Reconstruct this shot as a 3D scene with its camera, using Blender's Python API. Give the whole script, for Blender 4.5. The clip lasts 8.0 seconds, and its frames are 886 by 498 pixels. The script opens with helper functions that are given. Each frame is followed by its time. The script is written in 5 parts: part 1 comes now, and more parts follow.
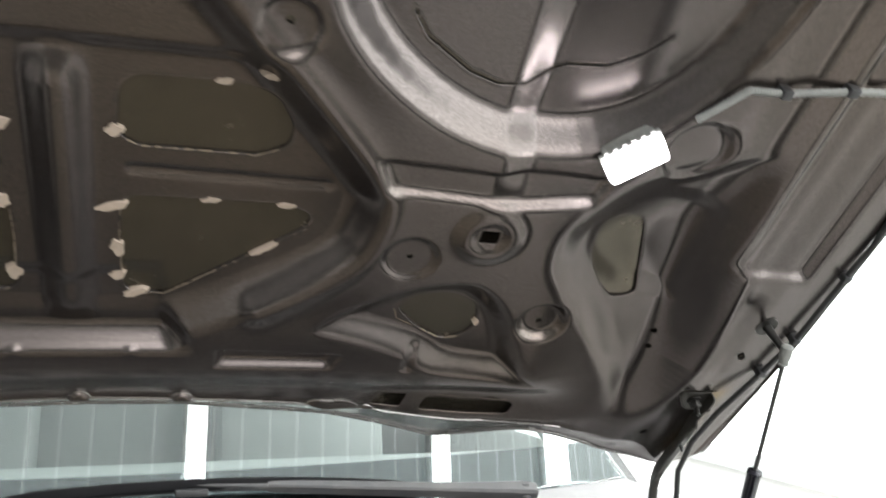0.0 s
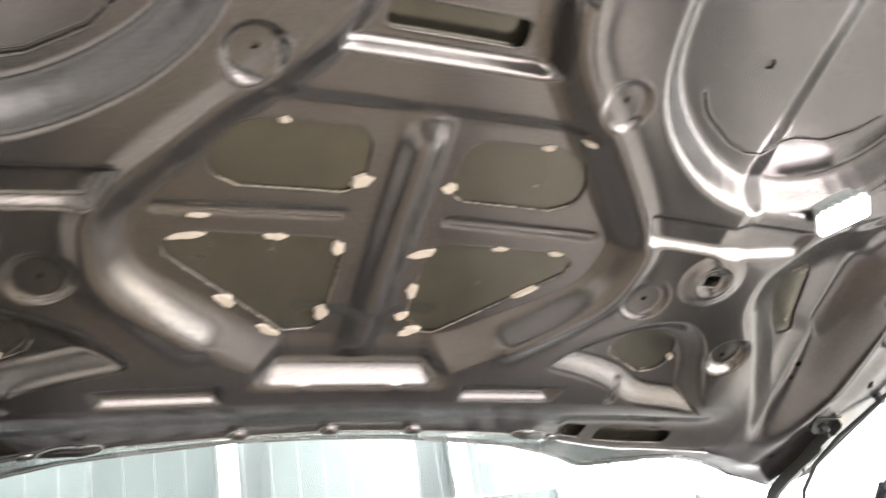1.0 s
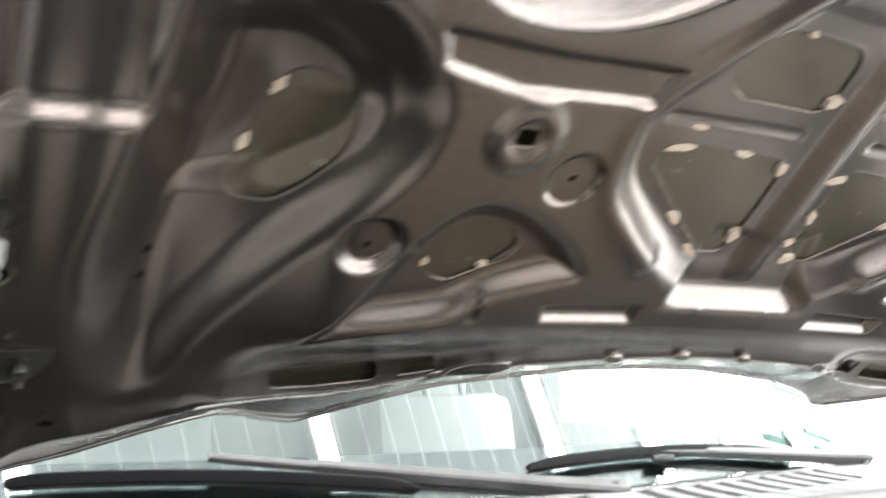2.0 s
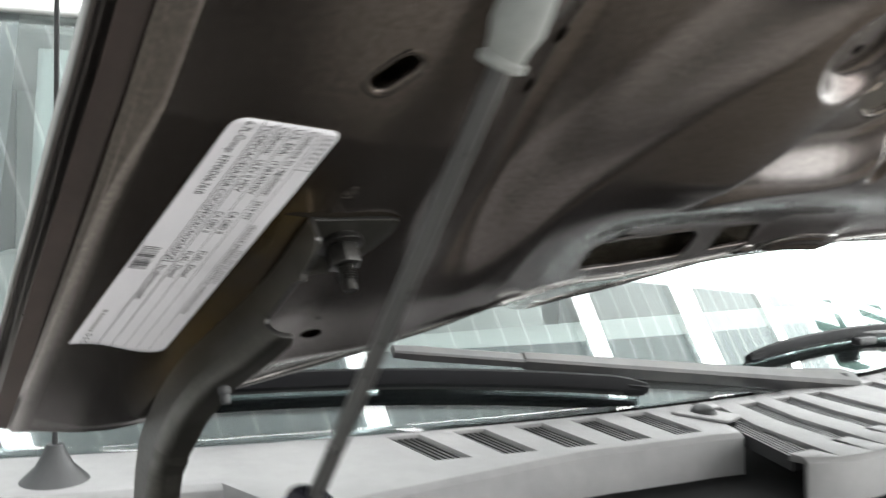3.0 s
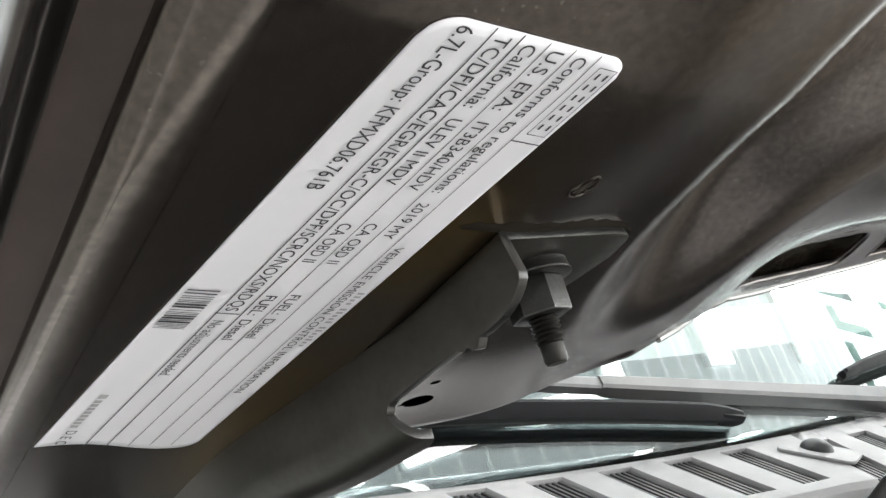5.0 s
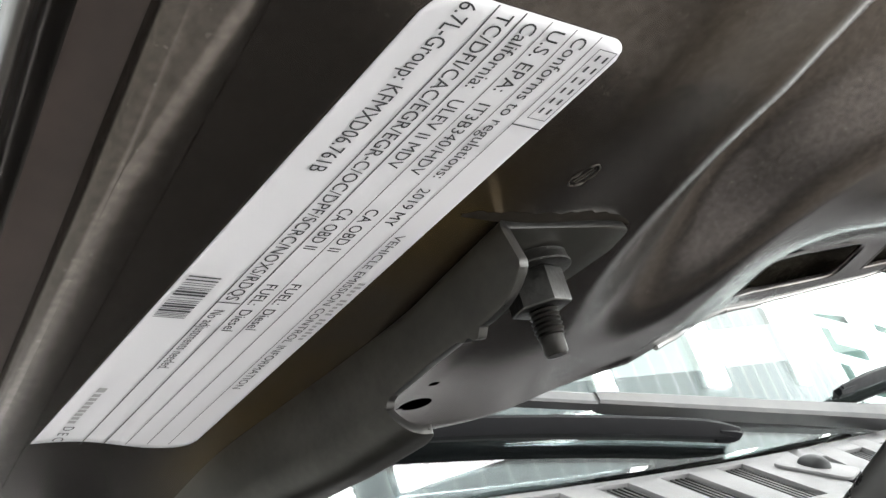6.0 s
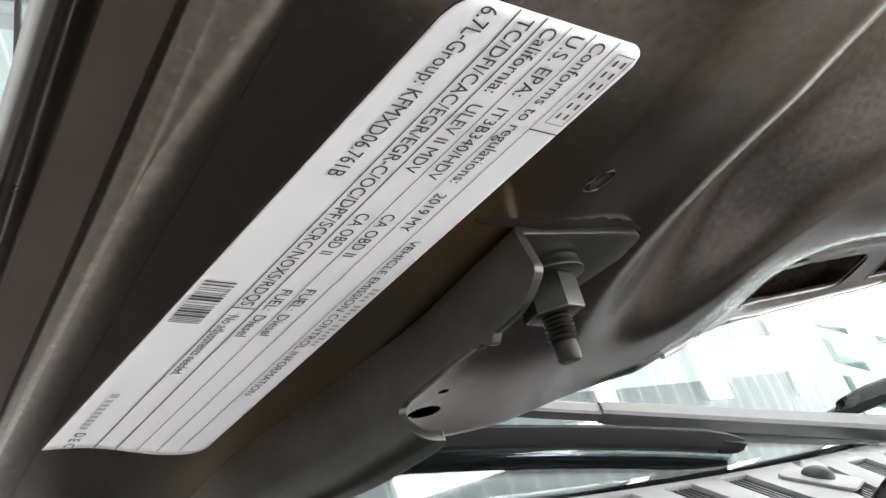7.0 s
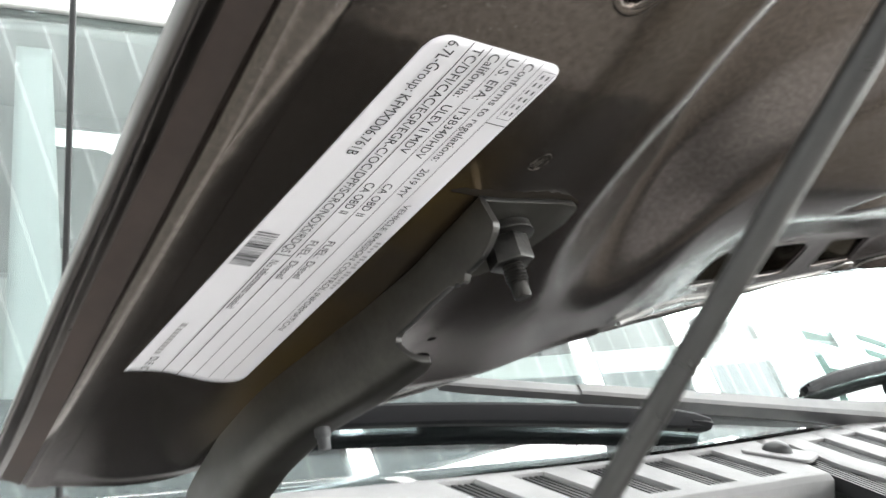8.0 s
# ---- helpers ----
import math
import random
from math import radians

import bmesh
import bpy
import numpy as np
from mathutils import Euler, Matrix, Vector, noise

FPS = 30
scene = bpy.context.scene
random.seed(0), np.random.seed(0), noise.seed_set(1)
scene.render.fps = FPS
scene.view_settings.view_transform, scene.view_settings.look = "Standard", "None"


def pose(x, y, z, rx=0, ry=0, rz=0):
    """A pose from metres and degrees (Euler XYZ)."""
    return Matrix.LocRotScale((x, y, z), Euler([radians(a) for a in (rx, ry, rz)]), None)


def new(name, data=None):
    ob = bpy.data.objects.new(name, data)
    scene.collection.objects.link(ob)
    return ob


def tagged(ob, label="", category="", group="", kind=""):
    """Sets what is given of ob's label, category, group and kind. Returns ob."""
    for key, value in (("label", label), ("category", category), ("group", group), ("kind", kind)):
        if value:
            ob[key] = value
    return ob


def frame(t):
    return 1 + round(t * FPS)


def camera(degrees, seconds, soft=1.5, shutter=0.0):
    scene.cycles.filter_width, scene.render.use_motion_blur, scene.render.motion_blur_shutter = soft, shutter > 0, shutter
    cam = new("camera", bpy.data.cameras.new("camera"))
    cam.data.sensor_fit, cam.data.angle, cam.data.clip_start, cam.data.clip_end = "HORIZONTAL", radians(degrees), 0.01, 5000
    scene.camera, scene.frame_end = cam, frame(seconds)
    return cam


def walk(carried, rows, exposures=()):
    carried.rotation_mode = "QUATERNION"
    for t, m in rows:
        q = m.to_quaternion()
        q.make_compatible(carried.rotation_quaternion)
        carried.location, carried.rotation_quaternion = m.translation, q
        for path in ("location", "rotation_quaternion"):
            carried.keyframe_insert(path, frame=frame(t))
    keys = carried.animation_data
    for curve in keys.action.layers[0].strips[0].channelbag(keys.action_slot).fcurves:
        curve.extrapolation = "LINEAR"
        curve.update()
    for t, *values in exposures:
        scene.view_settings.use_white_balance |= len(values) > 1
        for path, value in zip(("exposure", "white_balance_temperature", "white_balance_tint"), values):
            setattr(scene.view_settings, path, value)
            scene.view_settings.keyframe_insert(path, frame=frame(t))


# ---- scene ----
cam = camera(54.38, 8.0, soft=1.4, shutter=0.4)
PATH = [
    (0, pose(0.0971, -0.9894, 1.4942, 95.002, -0.443, -17.393)),
    (0.5, pose(-0.0756, -0.9994, 1.4805, 98.777, 0.175, -20.718)),
    (1, pose(-0.3063, -0.9801, 1.4617, 99.075, 0.608, -23.746)),
    (1.5, pose(-0.5613, -0.8806, 1.4115, 98.472, 0.320, -26.432)),
    (1.8, pose(-0.7086, -0.8016, 1.4102, 98.562, -0.017, -27.928)),
    (2, pose(-0.8049, -0.7377, 1.3914, 98.126, 0.081, -29.698)),
    (2.2, pose(-0.8950, -0.6577, 1.3825, 95.570, 0.040, -31.731)),
    (3.3, pose(-0.9358, -0.2107, 1.4168, 86.925, -1.677, -37.607)),
    (3.5, pose(-0.9176, -0.1697, 1.4114, 86.851, -1.766, -38.316)),
    (4, pose(-0.8950, -0.1313, 1.4130, 86.571, -1.660, -38.366)),
    (4.5, pose(-0.8964, -0.1349, 1.4180, 86.177, -1.639, -38.707)),
    (6, pose(-0.8995, -0.1351, 1.4077, 88.305, -1.648, -39.220)),
    (6.5, pose(-0.9001, -0.1337, 1.4078, 88.843, -1.709, -39.428)),
    (7, pose(-0.9022, -0.1333, 1.4064, 89.062, -1.727, -39.280)),
    (7.5, pose(-0.9036, -0.1343, 1.4055, 89.549, -1.799, -39.239)),
    (8, pose(-0.9420, -0.1886, 1.3929, 89.998, -1.638, -39.425)),
]
EXPOSURES = [(0.0, -0.35), (0.5, 0.4), (1.0, 0.9), (1.5, 0.8), (2.0, 0.54), (2.2, 0.53), (3.3, -0.45), (4.5, -0.03), (7.5, 0.09), (8.0, 0.21)]
walk(cam, PATH, EXPOSURES)

# ---------------------------------------------------------------- light
world = bpy.data.worlds.new("world")
scene.world = world
world.use_nodes = True
world.node_tree.nodes["Background"].inputs[0].default_value = (0.75, 0.85, 1.0, 1)
world.node_tree.nodes["Background"].inputs[1].default_value = 0.4
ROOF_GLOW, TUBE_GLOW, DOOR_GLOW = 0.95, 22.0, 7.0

# ---------------------------------------------------------------- materials


def material(name, color, rough=0.5, metal=0.0, spec=0.5, noise_scale=30.0, vary=0.15, bump=0.0, bump_scale=200.0,
             dust=0.0, dust_color=(0.5, 0.45, 0.38), rough_vary=0.08, coat=0.0, dust_scale=9.0, dust_detail=8.0, specks=0.0, wax=0.0, detail=6.0):
    """Principled surface with colour variation at two scales, fine relief and an optional film of dust."""
    m = bpy.data.materials.new(name)
    m.use_nodes = True
    nt, b = m.node_tree, m.node_tree.nodes["Principled BSDF"]
    link = nt.links.new

    def node(kind, **values):
        n = nt.nodes.new(kind)
        for key, value in values.items():
            n.inputs[key].default_value = value
        return n

    tc = node("ShaderNodeTexCoord")
    big = node("ShaderNodeTexNoise", Scale=noise_scale * 0.2, Detail=min(detail, 4.0), Roughness=0.6)
    small = node("ShaderNodeTexNoise", Scale=noise_scale, Detail=detail, Roughness=0.7)
    for n in (big, small):
        link(tc.outputs["Object"], n.inputs["Vector"])
    mixf = node("ShaderNodeMath")
    mixf.operation = "ADD"
    link(big.outputs["Fac"], mixf.inputs[0])
    link(small.outputs["Fac"], mixf.inputs[1])
    ramp = node("ShaderNodeMapRange")
    for i, v in ((1, 0.6), (2, 1.4), (3, 1 - vary), (4, 1 + vary)):
        ramp.inputs[i].default_value = v
    link(mixf.outputs[0], ramp.inputs[0])
    col = node("ShaderNodeVectorMath")
    col.operation = "SCALE"
    col.inputs[0].default_value = color
    link(ramp.outputs[0], col.inputs["Scale"])
    out = col.outputs[0]
    if dust > 0:
        film = node("ShaderNodeTexNoise", Scale=dust_scale, Detail=dust_detail, Roughness=0.7)
        link(tc.outputs["Object"], film.inputs["Vector"])
        fr = node("ShaderNodeMapRange")
        for i, v in ((1, 0.42), (2, 0.75), (3, 0.0), (4, dust)):
            fr.inputs[i].default_value = v
        link(film.outputs["Fac"], fr.inputs[0])
        mx = node("ShaderNodeMix")
        mx.data_type = "RGBA"
        link(fr.outputs[0], mx.inputs["Factor"])
        link(out, mx.inputs["A"])
        mx.inputs["B"].default_value = (*dust_color, 1)
        out = mx.outputs["Result"]
    if specks > 0:
        fine = node("ShaderNodeTexNoise", Scale=900.0, Detail=0.0, Roughness=0.5)
        link(tc.outputs["Object"], fine.inputs["Vector"])
        fs = node("ShaderNodeMapRange")
        for i, v in ((1, 0.775), (2, 0.81), (3, 0.0), (4, specks)):
            fs.inputs[i].default_value = v
        link(fine.outputs["Fac"], fs.inputs[0])
        mx = node("ShaderNodeMix")
        mx.data_type = "RGBA"
        link(fs.outputs[0], mx.inputs["Factor"])
        link(out, mx.inputs["A"])
        mx.inputs["B"].default_value = (0.45, 0.43, 0.40, 1)
        out = mx.outputs["Result"]
        grain = node("ShaderNodeTexNoise", Scale=420.0, Detail=3.0, Roughness=0.6)
        link(tc.outputs["Object"], grain.inputs["Vector"])
        gr = node("ShaderNodeMapRange")
        for i, v in ((1, 0.3), (2, 0.7), (3, 0.78), (4, 1.22)):
            gr.inputs[i].default_value = v
        link(grain.outputs["Fac"], gr.inputs[0])
        mul = node("ShaderNodeVectorMath")
        mul.operation = "MULTIPLY"
        link(out, mul.inputs[0])
        link(gr.outputs[0], mul.inputs[1])
        out = mul.outputs[0]
    if wax > 0:
        # brown cavity wax that has crept out along the hinge
        pos = node("ShaderNodeSeparateXYZ")
        link(tc.outputs["Object"], pos.inputs[0])
        ax = node("ShaderNodeMath")
        ax.operation = "ABSOLUTE"
        link(pos.outputs["X"], ax.inputs[0])
        creep = node("ShaderNodeTexNoise", Scale=22.0, Detail=5.0, Roughness=0.6)
        link(tc.outputs["Object"], creep.inputs["Vector"])
        prev = None
        for src, a, c, e, f in ((ax.outputs[0], 0.768, 0.782, 0.0, 1.0), (ax.outputs[0], 0.792, 0.812, 1.0, 0.0), (pos.outputs["Y"], -0.03, 0.01, 1.0, 0.0), (pos.outputs["Y"], -0.205, -0.16, 0.0, 1.0),
                                (creep.outputs["Fac"], 0.3, 0.65, 0.15, wax)):
            fr = node("ShaderNodeMapRange")
            for i, v in ((1, a), (2, c), (3, e), (4, f)):
                fr.inputs[i].default_value = v
            link(src, fr.inputs[0])
            if prev is not None:
                mul = node("ShaderNodeMath")
                mul.operation = "MULTIPLY"
                link(prev, mul.inputs[0])
                link(fr.outputs[0], mul.inputs[1])
                prev = mul.outputs[0]
            else:
                prev = fr.outputs[0]
        mx = node("ShaderNodeMix")
        mx.data_type = "RGBA"
        link(prev, mx.inputs["Factor"])
        link(out, mx.inputs["A"])
        mx.inputs["B"].default_value = (0.20, 0.125, 0.030, 1)
        out = mx.outputs["Result"]
    link(out, b.inputs["Base Color"])
    rr = node("ShaderNodeMapRange")
    for i, v in ((1, 0.3), (2, 0.7), (3, max(rough - rough_vary, 0.02)), (4, rough + rough_vary)):
        rr.inputs[i].default_value = v
    link(small.outputs["Fac"], rr.inputs[0])
    link(rr.outputs[0], b.inputs["Roughness"])
    b.inputs["Metallic"].default_value = metal
    b.inputs["Specular IOR Level"].default_value = spec
    b.inputs["Coat Weight"].default_value = coat
    b.inputs["Coat Roughness"].default_value = 0.15
    if bump > 0:
        bt = node("ShaderNodeTexNoise", Scale=bump_scale, Detail=3.0, Roughness=0.6)
        link(tc.outputs["Object"], bt.inputs["Vector"])
        bn = node("ShaderNodeBump", Strength=bump, Distance=0.0006)
        link(bt.outputs["Fac"], bn.inputs["Height"])
        link(bn.outputs["Normal"], b.inputs["Normal"])
    return m


def glow(name, color, strength):
    m = bpy.data.materials.new(name)
    m.use_nodes = True
    b = m.node_tree.nodes["Principled BSDF"]
    b.inputs["Base Color"].default_value = (0.8, 0.8, 0.8, 1)
    b.inputs["Emission Color"].default_value = (*color, 1)
    b.inputs["Emission Strength"].default_value = strength
    return m


def clear_glass(name, color, rough=0.0):
    m = bpy.data.materials.new(name)
    m.use_nodes = True
    b = m.node_tree.nodes["Principled BSDF"]
    b.inputs["Base Color"].default_value = (*color, 1)
    b.inputs["Roughness"].default_value = rough
    b.inputs["IOR"].default_value = 1.5
    b.inputs["Transmission Weight"].default_value = 1.0
    return m


M_PANEL = material("hood_inner_paint", (0.113, 0.099, 0.095), rough=0.235, metal=0.89, noise_scale=10, vary=0.05, detail=0.0, dust=0.5, dust_color=(0.126, 0.102, 0.082), rough_vary=0.03, dust_scale=3.0, dust_detail=0.0, specks=0.2, wax=0.9)
M_HEM = material("dusty_hem_primer", (0.060, 0.046, 0.041), rough=0.7, spec=0.2, noise_scale=60, vary=0.3, detail=3.0)
M_LIP = material("hood_lip_paint", (0.075, 0.066, 0.062), rough=0.34, metal=0.85, noise_scale=30, vary=0.1)
# paler than the panel: the shine of rim and beads is put into this colour
M_RIM = material("bright_rim_paint", (0.28, 0.27, 0.26), rough=0.22, metal=0.85, noise_scale=20, vary=0.1, detail=0.0)
M_SKIN = material("hood_skin_inside", (0.092, 0.080, 0.062), rough=0.25, metal=0.78, noise_scale=26, vary=0.22, rough_vary=0.03, detail=5.0)
M_BODY = material("white_body_paint", (0.72, 0.72, 0.71), rough=0.3, noise_scale=40, vary=0.03, coat=0.6)
M_ADHESIVE = material("dried_mastic", (0.34, 0.275, 0.22), rough=0.75, noise_scale=120, vary=0.2, bump=0.4, bump_scale=300)
M_SEALER = material("brown_seam_sealer", (0.115, 0.088, 0.060), rough=0.7, noise_scale=120, vary=0.3)
M_RUST = material("scraped_metal", (0.07, 0.06, 0.05), rough=0.5, metal=0.5, noise_scale=300, vary=0.3)
M_STEEL = material("painted_hinge_steel", (0.050, 0.047, 0.041), rough=0.38, metal=0.7, noise_scale=320, vary=0.3, rough_vary=0.05, detail=3.0)
M_STUD = material("dark_stud_steel", (0.022, 0.020, 0.018), rough=0.42, metal=0.7, noise_scale=400, vary=0.35)
M_GRIME = material("brown_grime", (0.013, 0.010, 0.007), rough=0.85, spec=0.1, noise_scale=300, vary=0.4)
M_WORN = material("worn_steel_edge", (0.062, 0.060, 0.057), rough=0.33, metal=0.8, noise_scale=200, vary=0.3)
M_BOLT = material("dark_phosphate_steel", (0.034, 0.032, 0.030), rough=0.36, metal=0.8, noise_scale=400, vary=0.35, bump=0.25, bump_scale=700)
M_LABEL = material("label_paper", (0.71, 0.69, 0.71), rough=0.45, noise_scale=60, vary=0.02)
M_INK = material("label_ink", (0.040, 0.039, 0.042), rough=0.6, noise_scale=200, vary=0.2)
M_GREYINK = material("faded_label_ink", (0.35, 0.34, 0.34), rough=0.6)
M_COWL = material("grey_cowl_plastic", (0.195, 0.19, 0.192), rough=0.55, noise_scale=90, vary=0.08, bump=0.35, bump_scale=900, dust=0.12,
                  dust_color=(0.55, 0.53, 0.5))
M_BLACK = material("black_plastic", (0.02, 0.02, 0.021), rough=0.5, noise_scale=80, vary=0.2, bump=0.2)
M_WIPER = material("wiper_satin_black", (0.040, 0.040, 0.042), rough=0.38, noise_scale=80, vary=0.15, dust=0.1)
M_BLADE = material("wiper_blade_black", (0.006, 0.006, 0.007), rough=0.45, spec=0.12, noise_scale=80, vary=0.2)
M_RUBBER = material("black_rubber", (0.02, 0.02, 0.02), rough=0.6, noise_scale=90, vary=0.2)
M_ROD = material("strut_rod_steel", (0.09, 0.088, 0.086), rough=0.32, metal=0.8, noise_scale=100, vary=0.12)
M_STRUT = material("black_strut_paint", (0.014, 0.014, 0.019), rough=0.16, spec=0.5, noise_scale=60, vary=0.15)
M_SOCKET = material("worn_socket_plastic", (0.20, 0.205, 0.195), rough=0.5, noise_scale=120, vary=0.25, dust=0.2)
M_GLASS = clear_glass("windshield_glass", (0.83, 0.92, 0.905))
M_PRIVACY = clear_glass("rear_window_glass", (0.82, 0.87, 0.865))
M_TRIM = material("pale_cab_trim", (0.215, 0.235, 0.23), rough=0.7, noise_scale=30, vary=0.06)
M_FRIT = material("glass_frit_band", (0.045, 0.047, 0.050), rough=0.06, metal=0.9, noise_scale=60, vary=0.1, rough_vary=0.02)
M_CABIN = material("dark_cabin_trim", (0.035, 0.036, 0.038), rough=0.7, noise_scale=60, vary=0.2)
M_SEAT = material("grey_seat_cloth", (0.30, 0.31, 0.30), rough=0.9, noise_scale=150, vary=0.2, bump=0.4)
M_FLOOR = material("garage_concrete", (0.24, 0.235, 0.225), rough=0.45, noise_scale=6, vary=0.15, bump=0.2, dust=0.2)
M_WALL = material("white_painted_wall", (0.78, 0.79, 0.78), rough=0.8, noise_scale=5, vary=0.04, bump=0.15)
# for walls out of view, kept darker to dim reflections at the left
M_DARKWALL = material("unseen_wall_grey", (0.34, 0.335, 0.335), rough=0.8, noise_scale=5, vary=0.06, bump=0.15)
M_BAY = material("engine_bay_black", (0.010, 0.010, 0.010), rough=0.8, spec=0.08, noise_scale=20, vary=0.3)
M_ENGINE = material("engine_reflector_plastic", (0.33, 0.285, 0.23), rough=0.6, noise_scale=20, vary=0.25, dust=0.1)
M_BOX = material("grey_reflector_plastic", (0.52, 0.50, 0.48), rough=0.55, noise_scale=30, vary=0.15, dust=0.2)
M_PALE_REFLECTOR = material("pale_reflector_plastic", (0.66, 0.64, 0.60), rough=0.5, noise_scale=25, vary=0.1, dust=0.1)
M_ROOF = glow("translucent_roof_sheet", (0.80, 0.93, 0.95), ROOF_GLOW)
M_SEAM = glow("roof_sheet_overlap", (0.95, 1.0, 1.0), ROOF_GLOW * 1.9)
M_WALL_GLOW = glow("wall_glow_sheet", (0.92, 0.97, 0.96), ROOF_GLOW * 5.2)
M_TUBE = glow("lamp_diffuser", (1.0, 1.0, 1.0), TUBE_GLOW)
M_DAY = glow("daylight_distance", (0.98, 0.96, 0.95), DOOR_GLOW)
M_LED = glow("led_lens", (1.0, 0.97, 1.0), 60.0)
M_SIGN = material("sign_green_paint", (0.16, 0.26, 0.23), rough=0.6)

# ---------------------------------------------------------------- mesh helpers


def part(name, bm, mat, parent=None, label="", smooth=40.0):
    """Links a bmesh as one mesh object, under a thing or a part."""
    me = bpy.data.meshes.new(name)
    bm.to_mesh(me)
    bm.free()
    if smooth:
        me.polygons.foreach_set("use_smooth", [True] * len(me.polygons))
        me.set_sharp_from_angle(angle=radians(smooth))
    me.materials.append(mat)
    ob = new(name, me)
    if parent is not None:
        ob.parent = parent
    if label:
        tagged(ob, label)
    return ob


def thing(name, label, category, group="", kind="", m=None):
    ob = tagged(new(name), label, category, group, kind)
    if m is not None:
        ob.matrix_world = m
    return ob


def box(bm, x0, x1, y0, y1, z0, z1, bevel=0.0, m=None):
    r = bmesh.ops.create_cube(bm, size=1.0, matrix=Matrix.LocRotScale(((x0 + x1) / 2, (y0 + y1) / 2, (z0 + z1) / 2), None,
                                                                     (x1 - x0, y1 - y0, z1 - z0)))
    vs = r["verts"]
    if bevel:
        es = list({e for v in vs for e in v.link_edges})
        g = bmesh.ops.bevel(bm, geom=es, offset=bevel, segments=2, affect="EDGES", profile=0.5)
        vs = list({v for f in g["faces"] for v in f.verts} | {v for v in vs if v.is_valid})
    if m is not None:
        bmesh.ops.transform(bm, matrix=m, verts=vs)
    return vs


def tube(bm, pts, radius, sides=12, cap=True):
    """A swept round bar through pts; radius is a number or one per point."""
    pts = [Vector(p) for p in pts]
    radii = radius if isinstance(radius, (list, tuple)) else [radius] * len(pts)
    ref, rings = None, []
    for i, p in enumerate(pts):
        d = (pts[min(i + 1, len(pts) - 1)] - pts[max(i - 1, 0)]).normalized()
        if ref is None:
            ref = d.orthogonal().normalized()
        ref = (ref - d * ref.dot(d)).normalized()
        side = d.cross(ref)
        rings.append([bm.verts.new(p + (ref * math.cos(a) + side * math.sin(a)) * radii[i])
                      for a in (2 * math.pi * k / sides for k in range(sides))])
    for a, b in zip(rings, rings[1:]):
        for k in range(sides):
            bm.faces.new((a[k], a[(k + 1) % sides], b[(k + 1) % sides], b[k]))
    if cap:
        bm.faces.new(rings[0][::-1])
        bm.faces.new(rings[-1])


def prism(bm, pts, z0, z1, m=None, bevel=0.0, rim=-1):
    """A flat outline in x, y, raised from z0 to z1."""
    lo = [bm.verts.new((x, y, z0)) for x, y in pts]
    hi = [bm.verts.new((x, y, z1)) for x, y in pts]
    n = len(pts)
    fs = [bm.faces.new(lo[::-1]), bm.faces.new(hi)]
    fs += [bm.faces.new((lo[i], lo[(i + 1) % n], hi[(i + 1) % n], hi[i])) for i in range(n)]
    bmesh.ops.recalc_face_normals(bm, faces=fs)
    vs = lo + hi
    if bevel:
        es = [e for e in {e for f in fs[:2] for e in f.edges}]
        g = bmesh.ops.bevel(bm, geom=es, offset=bevel, segments=2, affect="EDGES", profile=0.5, material=rim)
        vs = list({v for v in vs if v.is_valid} | {v for f in g["faces"] for v in f.verts})
    if m is not None:
        bmesh.ops.transform(bm, matrix=m, verts=vs)
    return vs


def rounded(pts, r, seg=5):
    """Rounds the corners of an outline."""
    out, n = [], len(pts)
    for i in range(n):
        p, a, b = Vector(pts[i]), Vector(pts[i - 1]), Vector(pts[(i + 1) % n])
        ra = min(r, (a - p).length * 0.48)
        rb = min(r, (b - p).length * 0.48)
        s, e = p + (a - p).normalized() * ra, p + (b - p).normalized() * rb
        for k in range(seg + 1):
            t = k / seg
            out.append(tuple((1 - t) ** 2 * s + 2 * t * (1 - t) * p + t * t * e))
    return out


def grid_mesh(P, keep=None):
    """A quad mesh from an array of rows x columns x 3."""
    r, c, _ = P.shape
    idx = np.arange(r * c).reshape(r, c)
    q = np.stack([idx[:-1, :-1], idx[:-1, 1:], idx[1:, 1:], idx[1:, :-1]], -1).reshape(-1, 4)
    if keep is not None:
        q = q[keep.reshape(-1)]
    me = bpy.data.meshes.new("grid")
    me.from_pydata(P.reshape(-1, 3).tolist(), [], q.tolist())
    return me


def mesh_part(name, me, mat, parent, label="", smooth=True):
    me.name = name
    if smooth:
        me.polygons.foreach_set("use_smooth", [True] * len(me.polygons))
    me.materials.append(mat)
    ob = new(name, me)
    ob.parent = parent
    if label:
        tagged(ob, label)
    return ob


# ---------------------------------------------------------------- the open hood
# hood frame: x across the truck, v up the hood towards its front edge, n out of its underside
TILT, HINGE_Z = radians(42), 1.45
HOOD = Matrix(((1, 0, 0, 0), (0, -math.cos(TILT), -math.sin(TILT), 0), (0, math.sin(TILT), -math.cos(TILT), HINGE_Z), (0, 0, 0, 1)))
EDGE_X = np.array([0, 0.11, 0.26, 0.30, 0.36, 0.40, 0.43, 0.455, 0.50, 0.54, 0.57, 0.60, 0.62, 0.65, 0.67, 0.70, 0.75, 0.79, 0.812, 0.85, 0.88])
EDGE_V = np.array([-0.142, -0.145, -0.166, -0.173, -0.190, -0.208, -0.230, -0.243, -0.215, -0.1805, -0.165, -0.1645, -0.167, -0.181, -0.189, -0.208, -0.222, -0.230,
                   -0.236, -0.232, -0.205])
